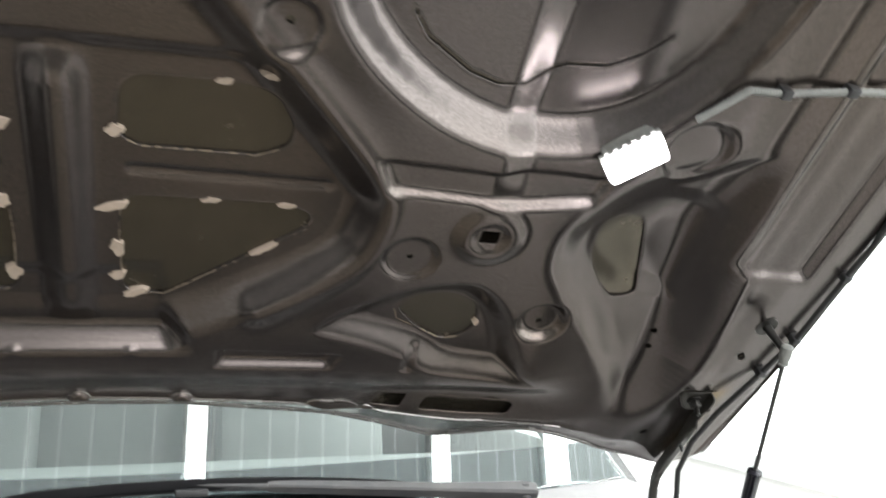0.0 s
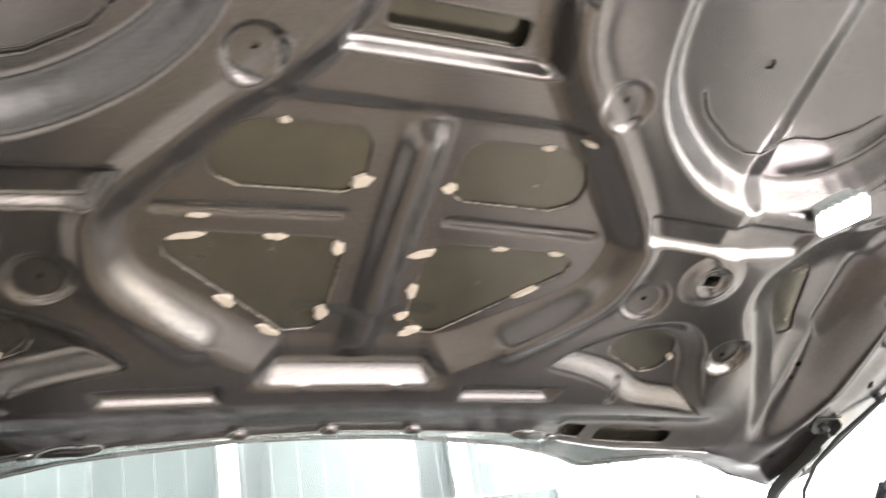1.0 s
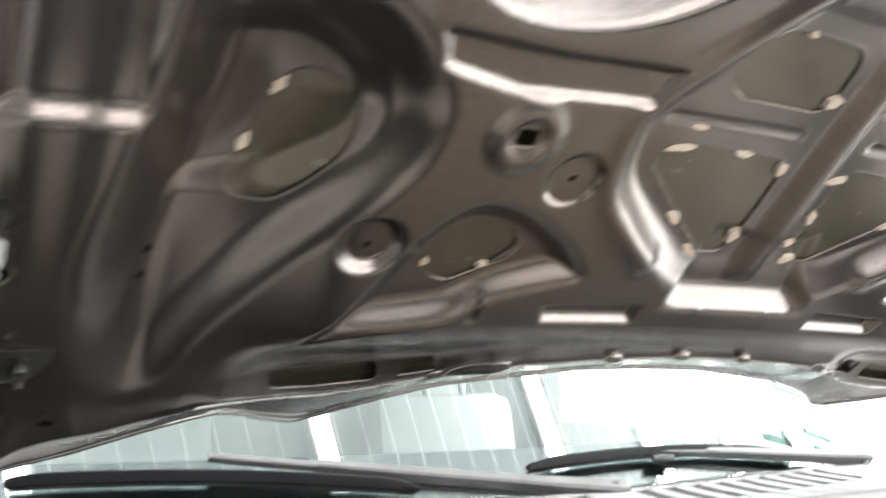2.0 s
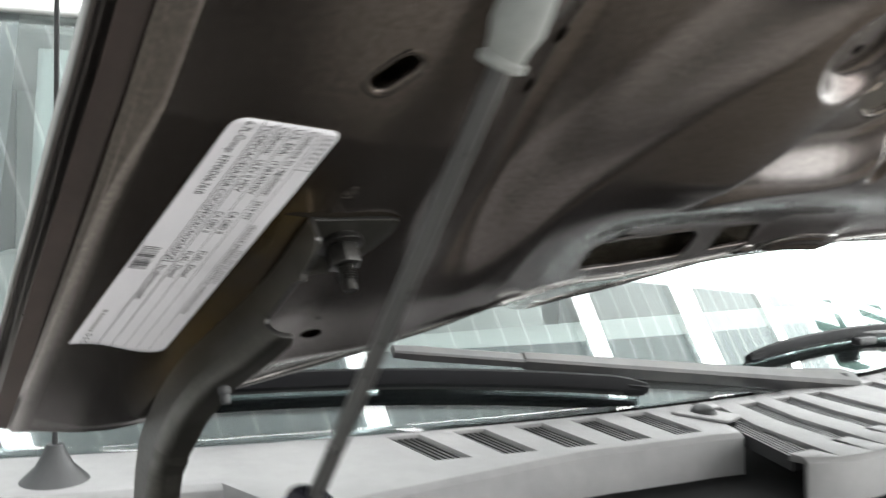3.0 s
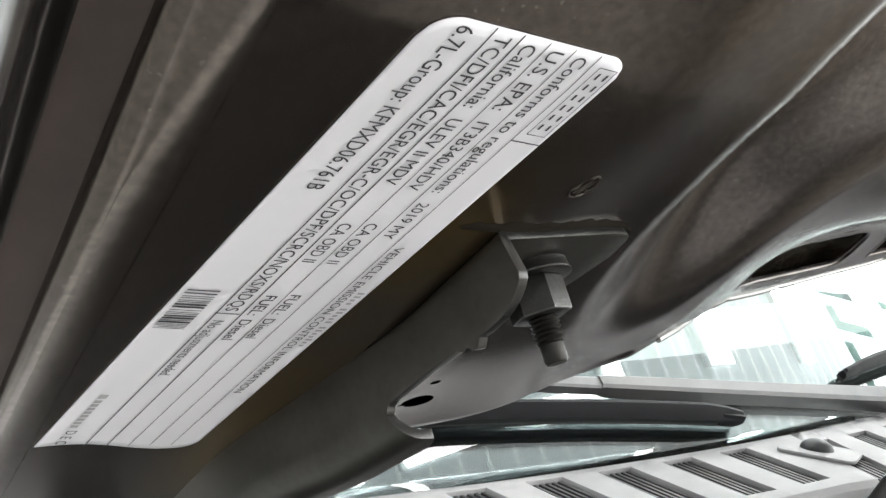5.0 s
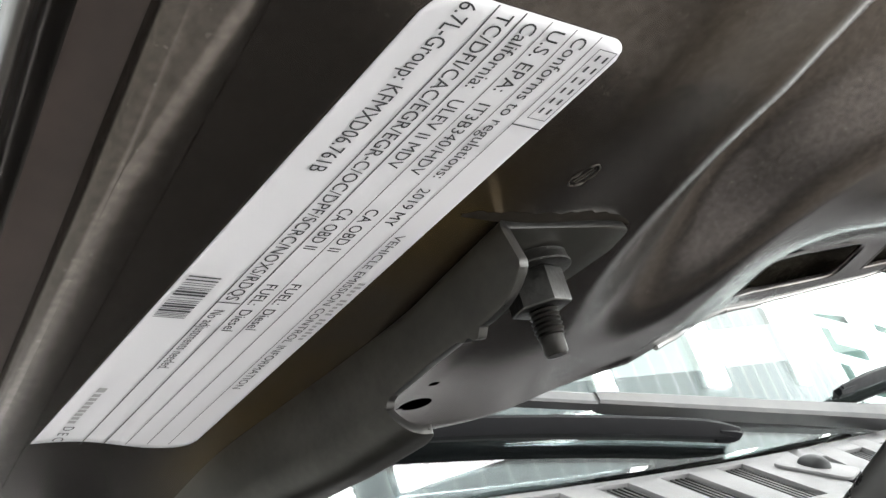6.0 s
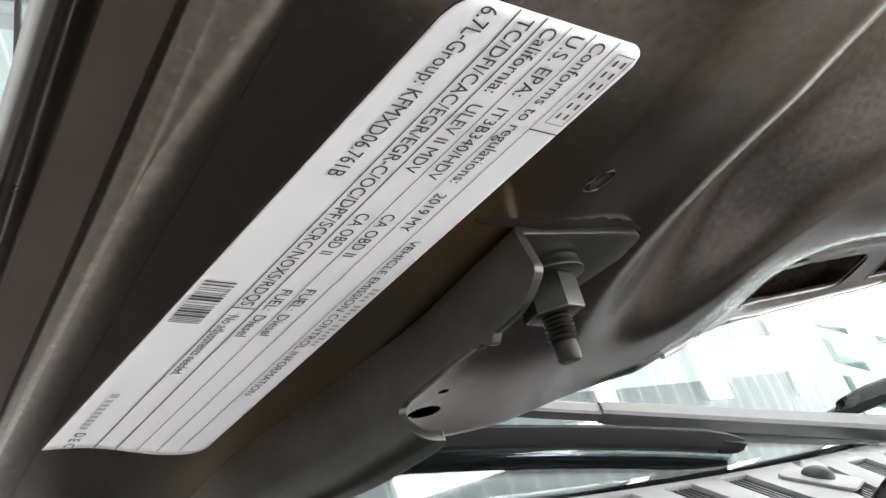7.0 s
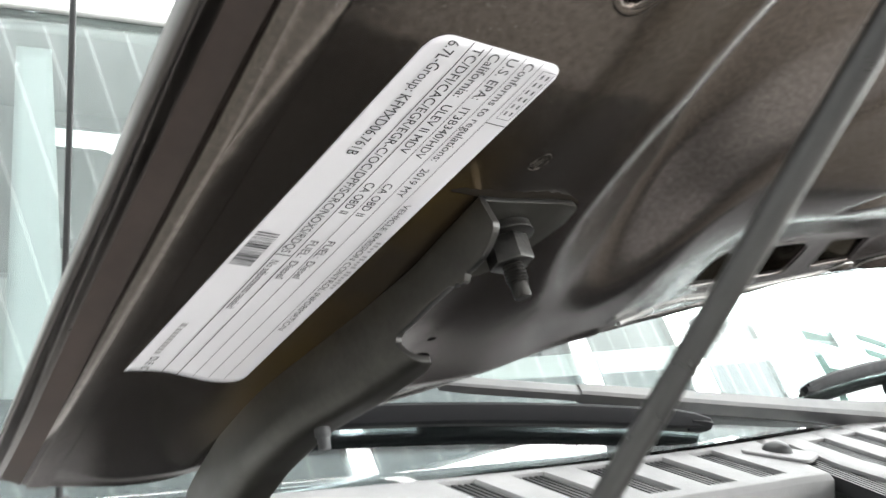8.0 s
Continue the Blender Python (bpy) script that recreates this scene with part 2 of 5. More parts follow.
EDGE_N = np.array([-0.057, -0.057, -0.057, -0.057, -0.055, -0.057, -0.064, -0.066, -0.048, -0.028, -0.0165, -0.0085, -0.0045, -0.005, -0.004, -0.0075, -0.004, 0.0058,
                   0.0034, -0.0005, -0.003])
# the fold where the rear flange turns down, with a thin bead along it
FOLD_X = [0, 0.10, 0.20, 0.25, 0.30, 0.36, 0.40, 0.43, 0.46, 0.50, 0.54, 0.57, 0.60, 0.63, 0.66, 0.70, 0.72, 0.75, 0.79, 0.82, 0.88]
FOLD_V = [-0.077, -0.080, -0.085, -0.0885, -0.105, -0.130, -0.140, -0.146, -0.149, -0.147, -0.140, -0.131, -0.126, -0.131, -0.138, -0.150, -0.160, -0.180,
          -0.220, -0.228, -0.195]
# how far the panel drops ahead of the fold, where the drain slots are
DROP_X, DROP_N = [0.28, 0.34, 0.40, 0.44, 0.50, 0.54, 0.58, 0.62], [0.0, 0.020, 0.024, 0.0255, 0.024, 0.017, 0.007, 0.0]
HALF, FRONT = 0.8446, 1.12
SOFTEN = (-0.009, -0.006, -0.003, 0.0, 0.003, 0.006, 0.009)


def edge_v(x):
    return sum(np.interp(np.abs(x) + d, EDGE_X, EDGE_V) for d in SOFTEN) / len(SOFTEN)


def edge_n(x):
    return sum(np.interp(np.abs(x) + d, EDGE_X, EDGE_N) for d in SOFTEN) / len(SOFTEN)


def fold_v(x):
    return sum(np.interp(np.abs(x) + d, FOLD_X, FOLD_V) for d in SOFTEN) / len(SOFTEN)


def step(t):
    t = np.clip(t, 0, 1)
    return t * t * (3 - 2 * t)


def crown(x, v):
    """The hood's own curvature: falls to the sides, where a flat ledge runs along each edge."""
    ax = np.abs(x)
    n = -0.012 + 0.075 * ax ** 2 + 0.03 * np.maximum(v - 0.25, 0)
    ledge = 0.1167 - 0.105 * ax + 0.117 * np.minimum(v, 0.02) + 0.03 * np.maximum(v - 0.02, 0) - 0.005 * step((0.775 - ax) / 0.04)
    k = step((ax - 0.655) / 0.075)
    return n * (1 - k) + ledge * k


def sd_poly(x, y, pts):
    """Signed distance to an outline, below zero inside."""
    d = np.full(x.shape, 1e9)
    s = np.ones(x.shape)
    n = len(pts)
    for i in range(n):
        (ax, ay), (bx, by) = pts[i], pts[i - 1]
        ex, ey, wx, wy = bx - ax, by - ay, x - ax, y - ay
        t = np.clip((wx * ex + wy * ey) / (ex * ex + ey * ey), 0, 1)
        d = np.minimum(d, (wx - ex * t) ** 2 + (wy - ey * t) ** 2)
        c1, c2, c3 = y >= ay, y < by, ex * wy > ey * wx
        s = np.where((c1 & c2 & c3) | (~c1 & ~c2 & ~c3), -s, s)
    return s * np.sqrt(d)


def line_dist(x, y, pts):
    d = np.full(x.shape, 1e9)
    for (ax, ay), (bx, by) in zip(pts, pts[1:]):
        ex, ey, wx, wy = bx - ax, by - ay, x - ax, y - ay
        t = np.clip((wx * ex + wy * ey) / (ex * ex + ey * ey), 0, 1)
        d = np.minimum(d, (wx - ex * t) ** 2 + (wy - ey * t) ** 2)
    return np.sqrt(d)


# pressed recesses on one half: outline, depth, width of the sloping wall, corner radius
HEX = [(-0.110, 0.036), (0.110, 0.036), (0.287, 0.152), (0.304, 0.232), (0.294, 0.268), (0.168, 0.414), (0.112, 0.482), (0.094, 0.62),
       (-0.094, 0.62), (-0.112, 0.482), (-0.168, 0.414), (-0.294, 0.268), (-0.304, 0.232), (-0.287, 0.152)]
CREST = [(0.105, 0.040), (0.208, 0.108), (0.276, 0.172), (0.290, 0.230), (0.284, 0.262), (0.233, 0.329), (0.172, 0.398), (0.134, 0.432), (0.097, 0.480), (0.088, 0.62)]
PLATE = [(-0.136, -0.010), (0.136, -0.010), (0.100, 0.150), (-0.100, 0.150)]
RECESSES = [
    ([(-0.116, 0.430), (0.116, 0.430), (0.085, 0.52), (0.075, 0.62), (-0.075, 0.62), (-0.085, 0.52)], 0.014, 0.013, 0.01),
    ([(0.180, 0.60), (0.20, 0.45), (0.255, 0.378), (0.34, 0.322), (0.45, 0.302), (0.535, 0.338), (0.605, 0.425), (0.64, 0.60), (0.58, 0.80),
      (0.24, 0.80)], 0.034, 0.040, 0.03),
    ([(0.285, 0.258), (0.43, 0.250), (0.505, 0.262), (0.52, 0.302), (0.40, 0.299), (0.268, 0.305)], 0.009, 0.012, 0.004),
    ([(0.23, 0.055), (0.275, 0.105), (0.345, 0.143), (0.394, 0.153), (0.424, 0.147), (0.462, 0.11), (0.505, 0.01), (0.545, -0.045), (0.49, -0.022),
      (0.385, -0.008), (0.35, 0.022), (0.29, 0.042)], 0.020, 0.036, 0.016),
    ([(0.14, -0.006), (0.272, -0.006), (0.285, 0.026), (0.14, 0.030)], 0.010, 0.014, 0.004),
    ([(0.682, 0.095), (0.676, 0.265), (0.60, 0.285), (0.545, 0.265), (0.515, 0.225), (0.522, 0.175), (0.585, 0.118)], 0.008, 0.030, 0.012),

]
SIDE_OUT = [(0.650, -0.122), (0.692, -0.104), (0.7205, -0.062), (0.7345, -0.010), (0.7395, 0.050), (0.733, 0.100), (0.718, 0.170), (0.704, 0.250), (0.694, 0.370),
            (0.40, 0.370), (0.40, -0.122)]
SIDE_IN = [(0.645, -0.115), (0.612, -0.030), (0.580, 0.030), (0.545, 0.080), (0.500, 0.130), (0.470, 0.175), (0.468, 0.240), (0.520, 0.300), (0.600, 0.332),
           (0.66, 0.37), (0.95, 0.37), (0.95, -0.20)]
LEDGE_DIP = [(0.60, 0.190), (0.800, 0.182), (0.800, 0.70), (0.60, 0.70)]
# round dishes and bosses: x, v, radius, height, wall
ROUND = [(0.178, 0.425, 0.030, -0.005, 0.010), (0.328, 0.177, 0.032, -0.005, 0.009), (0.402, 0.217, 0.044, 0.006, 0.022),
         (0.402, 0.217, 0.024, -0.005, 0.012), (0.500, 0.092, 0.034, -0.012, 0.014), (0.588, 0.338, 0.042, -0.008, 0.014)]
# slots pressed a little way in: ends, half width, depth
BEADS = [((0.058, 0.250), (0.235, 0.246), 0.009, 0.005), ((0.362, 0.030), (0.359, 0.004), 0.010, 0.006)]
# narrow wavy gap in the floor of the front recess
SLIT = [(0.282, 0.440), (0.300, 0.415), (0.345, 0.386), (0.374, 0.377), (0.402, 0.378), (0.424, 0.392), (0.439, 0.400), (0.476, 0.404), (0.503, 0.422), (0.526, 0.447)]
# openings through which the skin behind is seen
OPENINGS = [
    [(0.046, 0.290), (0.060, 0.277), (0.170, 0.276), (0.195, 0.290), (0.197, 0.312), (0.180, 0.345), (0.150, 0.353), (0.062, 0.352), (0.048, 0.338)],
    [(0.048, 0.212), (0.060, 0.219), (0.200, 0.219), (0.226, 0.207), (0.222, 0.190), (0.150, 0.135), (0.085, 0.086), (0.050, 0.090), (0.046, 0.110)],
    [(-0.068, 0.452), (0.068, 0.452), (0.068, 0.480), (-0.068, 0.480)],
    [(0.335, 0.085), (0.350, 0.108), (0.390, 0.115), (0.425, 0.100), (0.432, 0.065), (0.420, 0.045), (0.395, 0.037), (0.360, 0.058)],
    [(0.625, 0.112), (0.622, 0.138), (0.605, 0.200), (0.595, 0.218), (0.575, 0.226), (0.543, 0.220), (0.537, 0.186), (0.545, 0.163), (0.568, 0.132),
     (0.590, 0.110), (0.613, 0.107)],
    [(x, v - 0.0022) for x, v in SLIT] + [(x, v + 0.0022) for x, v in SLIT[::-1]],
    [(0.412, -0.096), (0.470, -0.100), (0.531, -0.096), (0.527, -0.124), (0.480, -0.131), (0.405, -0.126)],
    [(0.350, -0.086), (0.386, -0.093), (0.380, -0.119), (0.340, -0.110)],
    [(0.392, 0.208), (0.412, 0.208), (0.412, 0.225), (0.392, 0.225)],
    [(0.7790, 0.0425), (0.7865, 0.0475), (0.7760, 0.0635), (0.7685, 0.0585)],
]
OPEN_ROUND = [p if len(p) > 16 else rounded(p, 0.010 if max(a for a, b in p) - min(a for a, b in p) > 0.05 else (0.0044 if p[0][0] > 0.7 else 0.002), 4) for p in OPENINGS]
# small punched holes: x, v, radius
HOLES = [(0.340, 0.482, 0.006), (0.178, 0.430, 0.0035), (0.328, 0.178, 0.0035), (0.500, 0.087, 0.0035), (0.673, 0.051, 0.0045), (0.675, 0.025, 0.004), (0.7275, -0.133, 0.0055),
         (0.7322, -0.1152, 0.0018)]


# half-round bumps along the bead: x, half width, height
BUMPS = ((0.0, 0.012, 0.006), (0.111, 0.012, 0.006), (0.291, 0.034, 0.003), (0.338, 0.009, 0.004))


def hood_height(x, v):
    """Height of the pressed inner panel."""
    ax = np.abs(x)
    n = crown(x, v)
    # rear rib, standing proud of the flange behind it
    n = n + 0.016 * step((v + 0.068) / 0.065) * (1 - step((ax - 0.50) / 0.12))
    # six-sided recess whose rear wall is a wide flat plate
    wall = np.clip(-sd_poly(ax, v, rounded(HEX, 0.05, 7)) / 0.046, 0, 1)
    hexa = (0.024 - 0.008 * step((v - 0.372) / 0.022)) * (0.6 * wall + 0.4 * step(wall))
    plate = 0.025 * step((v - 0.014) / 0.036) * step(-sd_poly(ax, v, PLATE) / 0.040)
    plate = plate * (1 - step((0.011 - np.hypot(ax - 0.056, (v - 0.012) * 0.7)) / 0.006))
    soft = np.clip(0.5 + 0.5 * (hexa - plate) / 0.012, 0, 1)
    n = n - (plate * (1 - soft) + hexa * soft + 0.012 * soft * (1 - soft) * step(np.maximum(hexa, plate) / 0.012))
    # rounded crest round the recess, which goes on past it towards the front
    n = n + 0.0070 * np.exp(-(line_dist(ax, v, rounded(CREST, 0.03, 4)[5:-5]) / 0.017) ** 2)
    for pts, depth, wall, r in RECESSES:
        d = sd_poly(ax, v, rounded(pts, r * 2, 4))
        n = n - depth * step(-d / wall)
    # added crease for a bright reflected band: narrow sloping strip, then a slow return
    ramp = np.clip((x - 0.395 + 0.012 * v) / 0.034, 0, 1)
    n = n - 0.012 * (0.7 * ramp + 0.3 * step(ramp)) * (1 - step((x - 0.44) / 0.20)) * step((v - 0.24) / 0.06)
    # deep hollow at each side: a crisp outer crest, a gentle inner slope
    inner = -sd_poly(ax, v, rounded(SIDE_IN, 0.04, 5))
    tilt = 0.35 * step(inner / 0.05) + 0.65 * step(inner / 0.12)
    t = np.clip(-sd_poly(ax, v, rounded(SIDE_OUT, 0.03, 5)) / 0.070, 0, 1)
    t = 1.25 * t * t / (t + 0.25)
    side = (0.3 * step(t) + 0.7 * (1 - (1 - t) ** 2)) * tilt
    n = n - 0.036 * side
    n = n - 0.012 * step(-sd_poly(ax, v, LEDGE_DIP) / 0.020) * step((ax - 0.69) / 0.02) * (1 - side)
    # middle rib between the two halves of the six-sided recess
    rib = (1 - step((ax - 0.001) / 0.030)) * step((v - 0.042) / 0.045) * (1 - step((v - 0.340) / 0.050))
    n = n + 0.014 * rib
    for x0, v0, r, h, wall in ROUND:
        d = np.hypot(ax - x0, v - v0)
        n = n + h * step((r - d) / wall)
    for a, b, w, h in BEADS:
        n = n - 0.65 * h * step((w - line_dist(ax, v, [a, b])) / w)
    n = n - np.interp(ax, DROP_X, DROP_N) * step((-0.030 - v) / 0.065)
    # the rear flange folds down behind a thin bead with half-round bumps
    fold = fold_v(ax)
    ahead = v - fold
    n = n - 0.004 * (1 - step(ahead / np.interp(ax, [0, 0.30, 0.34, 0.58, 0.70], [0.030, 0.030, 0.008, 0.012, 0.080]))) * (1 - step((ax - 0.74) / 0.05))
    k = np.clip((v - edge_v(x)) / np.maximum(fold - edge_v(x), 1e-4), 0, 1)
    soft = step((ax - 0.58) / 0.08)
    k = k * (1 - soft) + (0.5 * k + 0.5 * step(k)) * soft
    n = n * k + edge_n(ax) * (1 - k)
    n = n + 0.002 * np.exp(-(ahead / 0.0045) ** 2) * (1 - step((ax - 0.60) / 0.06))
    for x0, w, h in BUMPS:
        d = np.hypot((ax - x0) / w, ahead / (w * (0.95 if w < 0.02 else 0.5)))
        n = n + h * step((1.1 - d) / 0.4) * step((ahead + 0.004) / 0.006)
    return n


def hood_point(x, v, lift=0.0):
    n = float(hood_height(np.array([x]), np.array([v]))[0])
    return Vector((x, v, n + lift))


hood = thing("hood", "open dark grey pressed steel hood raised over the engine bay", "car hood", m=HOOD)


def spread(*runs):
    """Stations over runs of (start, end, spacing)."""
    return np.concatenate([np.linspace(a, b, int(round((b - a) / d)), endpoint=False) for a, b, d in runs] + [[runs[-1][1]]])


def inner_panel():
    xs = spread((-HALF, -0.66, 0.0014), (-0.66, 0.66, 0.0028), (0.66, HALF, 0.0020))
    s = spread((0, 0.27, 0.0013), (0.27, 0.60, 0.0025), (0.60, 1.0, 0.006))
    Xg, S = np.meshgrid(xs, s)
    E = edge_v(Xg)
    Vg = E + S * (FRONT - E)
    cell = np.maximum(np.gradient(Xg, axis=1), np.gradient(Vg, axis=0))
    X2, V2 = Xg.copy(), Vg.copy()
    cuts = [lambda x, y, p=p: sd_poly(x, y, p) for p in OPEN_ROUND]
    cuts += [lambda x, y, h=h: np.hypot(x - h[0], y - h[1]) - h[2] for h in HOLES]
    for sdf in cuts:
        d = sdf(np.abs(X2), V2)
        near = np.abs(d) < cell * 0.62
        e = 1e-4
        gx = (sdf(np.abs(X2[near]) + e, V2[near]) - d[near]) / e
        gv = (sdf(np.abs(X2[near]), V2[near] + e) - d[near]) / e
        X2[near] -= d[near] * gx * np.sign(X2[near])
        V2[near] -= d[near] * gv
    cx = (X2[:-1, :-1] + X2[1:, 1:] + X2[1:, :-1] + X2[:-1, 1:]) / 4
    cv = (V2[:-1, :-1] + V2[1:, 1:] + V2[1:, :-1] + V2[:-1, 1:]) / 4
    keep = np.ones(cx.shape, bool)
    for sdf in cuts:
        keep &= sdf(np.abs(cx), cv) > 0
    P = np.stack([X2, V2, hood_height(X2, V2)], -1)
    return mesh_part("inner_panel", grid_mesh(P, keep), M_PANEL, hood, "dark grey pressed inner panel with ribs and openings")


inner_panel()


def opening_edge(pts, sx):
    """The folded sheet edge round an opening."""
    q = np.array(rounded(pts, 0.001, 2))
    c = q.mean(0)
    nxt, prv = np.roll(q, -1, 0), np.roll(q, 1, 0)
    tang = (nxt - prv) / np.maximum(np.linalg.norm(nxt - prv, axis=1), 1e-6)[:, None]
    nor = np.stack([tang[:, 1], -tang[:, 0]], 1)
    if ((q - c) * nor).sum() < 0:
        nor = -nor
    rows = []
    for out, lift in ((0.0032, -0.0003), (0.0020, 0.0004), (0.0006, 0.0003), (-0.0003, -0.0006), (-0.0003, -0.0026)):
        w = q + nor * out
        h = hood_height(w[:, 0], w[:, 1])
        rows.append(np.stack([sx * w[:, 0], w[:, 1], h + lift], -1))
    P = np.stack(rows)
    P = np.concatenate([P, P[:, :1]], 1)
    mesh_part("opening_edge", grid_mesh(P if sx > 0 else P[:, ::-1].copy()), M_PANEL, hood)


for pts in OPEN_ROUND:
    opening_edge(pts, 1)
    if min(a for a, b in pts) > 0:
        opening_edge(pts, -1)


def outer_skin():
    xs, s = np.linspace(-0.8495, 0.8495, 401), np.linspace(0, 1, 301)
    Xg, S = np.meshgrid(xs, s)
    E = edge_v(Xg) + 0.001
    Vg = E + S * (FRONT + 0.02 - E)
    back, ax = Vg - edge_v(Xg), np.abs(Xg)
    box_section = step((-0.06 - Vg) / 0.03) * step((Vg - fold_v(Xg)) / 0.012) * step((ax - 0.34) / 0.03) * (1 - step((ax - 0.57) / 0.03))
    slot = step((0.085 - ax) / 0.012) * step((Vg - 0.437) / 0.012) * step((0.50 - Vg) / 0.012)
    lid = hood_height(Xg, Vg)
    for axis in (0, 1):
        lid = np.minimum(lid, np.minimum(np.roll(lid, 1, axis), np.roll(lid, -1, axis)))
    hole = 0
    for hx, hv in ((0.402, 0.2165), (0.7775, 0.053)):
        hole = hole + step((0.021 - np.hypot(ax - hx, Vg - hv)) / 0.006)
    n = lid - 0.0040 - 0.009 * box_section - 0.012 * slot - 0.032 * hole
    k = step(back / 0.03)
    n = (hood_height(Xg, Vg) - 0.0035) * (1 - k) + n * k
    P = np.stack([Xg, Vg, n], -1)
    a = mesh_part("outer_skin", grid_mesh(P), M_SKIN, hood, "olive brown inside of the outer skin")
    sol = a.modifiers.new("thickness", "SOLIDIFY")
    sol.thickness, sol.offset = 0.0016, 1.0
    return a


outer_skin()


def side_gutter(sign):
    """Outer wall of the ledge, gutter, flat hem and rolled lip along a side edge of the hood."""
    prof = [(0.8442, 0.0), (0.8450, -0.0004), (0.8490, -0.0028), (0.8526, -0.0050), (0.8549, -0.0054), (0.8553, -0.0090), (0.8555, -0.0095), (0.8570, -0.0101),
            (0.8622, -0.0125), (0.8635, -0.0118), (0.8644, -0.0128), (0.8650, -0.0160), (0.8661, -0.0165), (0.8673, -0.0145), (0.8690, -0.0102), (0.8697, -0.0088),
            (0.8706, -0.0088), (0.8712, -0.0105), (0.8712, -0.0170), (0.866, -0.0240)]
    vs = spread((0.0, 0.30, 0.004), (0.30, 1.0, 0.02))
    P = np.zeros((len(vs), len(prof), 3))
    for j, (x, n) in enumerate(prof):
        e = float(edge_v(x))
        v = e + vs * (FRONT - e)
        base = crown(np.full(v.shape, 0.8442), v)
        fade = 0.12 + 0.50 * step((v + 0.20) / 0.13) + 0.38 * step((v + 0.09) / 0.11)
        # the lit chamfer above the gutter runs out towards the rear
        c = np.clip((v + 0.030) / 0.055, 0.05, 1.0)
        if 0 < j < 3:
            x = 0.8526 - (0.8526 - x) * c
        drop = n * fade
        if 0 < j < 5:
            plane = -0.105 * (x - 0.8442)
            share = {1: 0.0, 2: 0.45, 3: 1.0, 4: 1.0}[j]
            drop = plane - 0.0041 * share * c * fade
        P[:, j] = np.stack([sign * x + 0 * v, v, base + drop], -1)
    for a, b, name, mat, text in ((0, 6, "side_gutter", M_PANEL, "folded wall of the gutter along the hood side"), (5, 10, "hem", M_HEM, "flat brown dusty hem"),
                                  (9, len(prof), "side_lip", M_LIP, "rolled outer lip")):
        Q = P[:, a:b] if sign > 0 else P[:, a:b][:, ::-1]
        mesh_part(name, grid_mesh(Q.copy()), mat, hood, text)


side_gutter(-1), side_gutter(1)


def rear_rim():
    """Rolled rim along the rear edge, and the thin bead that runs ahead of it over the bumps."""
    xs = np.linspace(-0.869, 0.869, 400)
    ev = edge_v(xs)
    en = edge_n(xs)
    bm = bmesh.new()
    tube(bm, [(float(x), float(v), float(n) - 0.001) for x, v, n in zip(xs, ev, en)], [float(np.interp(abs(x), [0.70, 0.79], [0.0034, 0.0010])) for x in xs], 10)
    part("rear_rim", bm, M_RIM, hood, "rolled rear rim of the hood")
    xs = np.linspace(-0.60, 0.60, 700)
    ax = np.abs(xs)
    v = fold_v(xs)
    for x0, w, h in BUMPS:
        v = v + w * (0.95 if w < 0.02 else 0.5) * np.sqrt(np.maximum(0, 1 - ((ax - x0) / w) ** 2))
    n = hood_height(xs, v)
    bm = bmesh.new()
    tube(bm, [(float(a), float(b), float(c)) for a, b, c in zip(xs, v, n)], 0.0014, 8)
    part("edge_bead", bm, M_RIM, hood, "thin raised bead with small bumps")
    # hem line a little above the rim
    xs = np.linspace(-0.58, 0.58, 400)
    v = edge_v(xs) + 0.22 * (fold_v(xs) - edge_v(xs))
    n = hood_height(xs, v)
    bm = bmesh.new()
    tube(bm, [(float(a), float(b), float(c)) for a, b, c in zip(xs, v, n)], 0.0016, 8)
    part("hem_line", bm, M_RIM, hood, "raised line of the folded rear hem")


rear_rim()


def adhesive(x, v, lx, lv, turn, seed):
    """An irregular flattened drop of mastic squeezed out at an opening's edge."""
    rng = random.Random(seed)
    bm = bmesh.new()
    base = hood_point(x, v).z
    n = 14
    rim, top = [], []
    for k in range(n):
        a = 2 * math.pi * k / n
        r = 0.75 + 0.45 * rng.random()
        px, pv = lx * r * math.cos(a), lv * r * math.sin(a)
        c, s = math.cos(turn), math.sin(turn)
        rim.append(bm.verts.new((x + px * c - pv * s, v + px * s + pv * c, base - 0.006)))
        top.append(bm.verts.new((x + 0.75 * (px * c - pv * s), v + 0.75 * (px * s + pv * c), base + 0.0015 + 0.0015 * rng.random())))
    for k in range(n):
        bm.faces.new((rim[k], rim[(k + 1) % n], top[(k + 1) % n], top[k]))
    bm.faces.new(top)
    return part("adhesive_patch", bm, M_ADHESIVE, hood, "tan dried mastic")


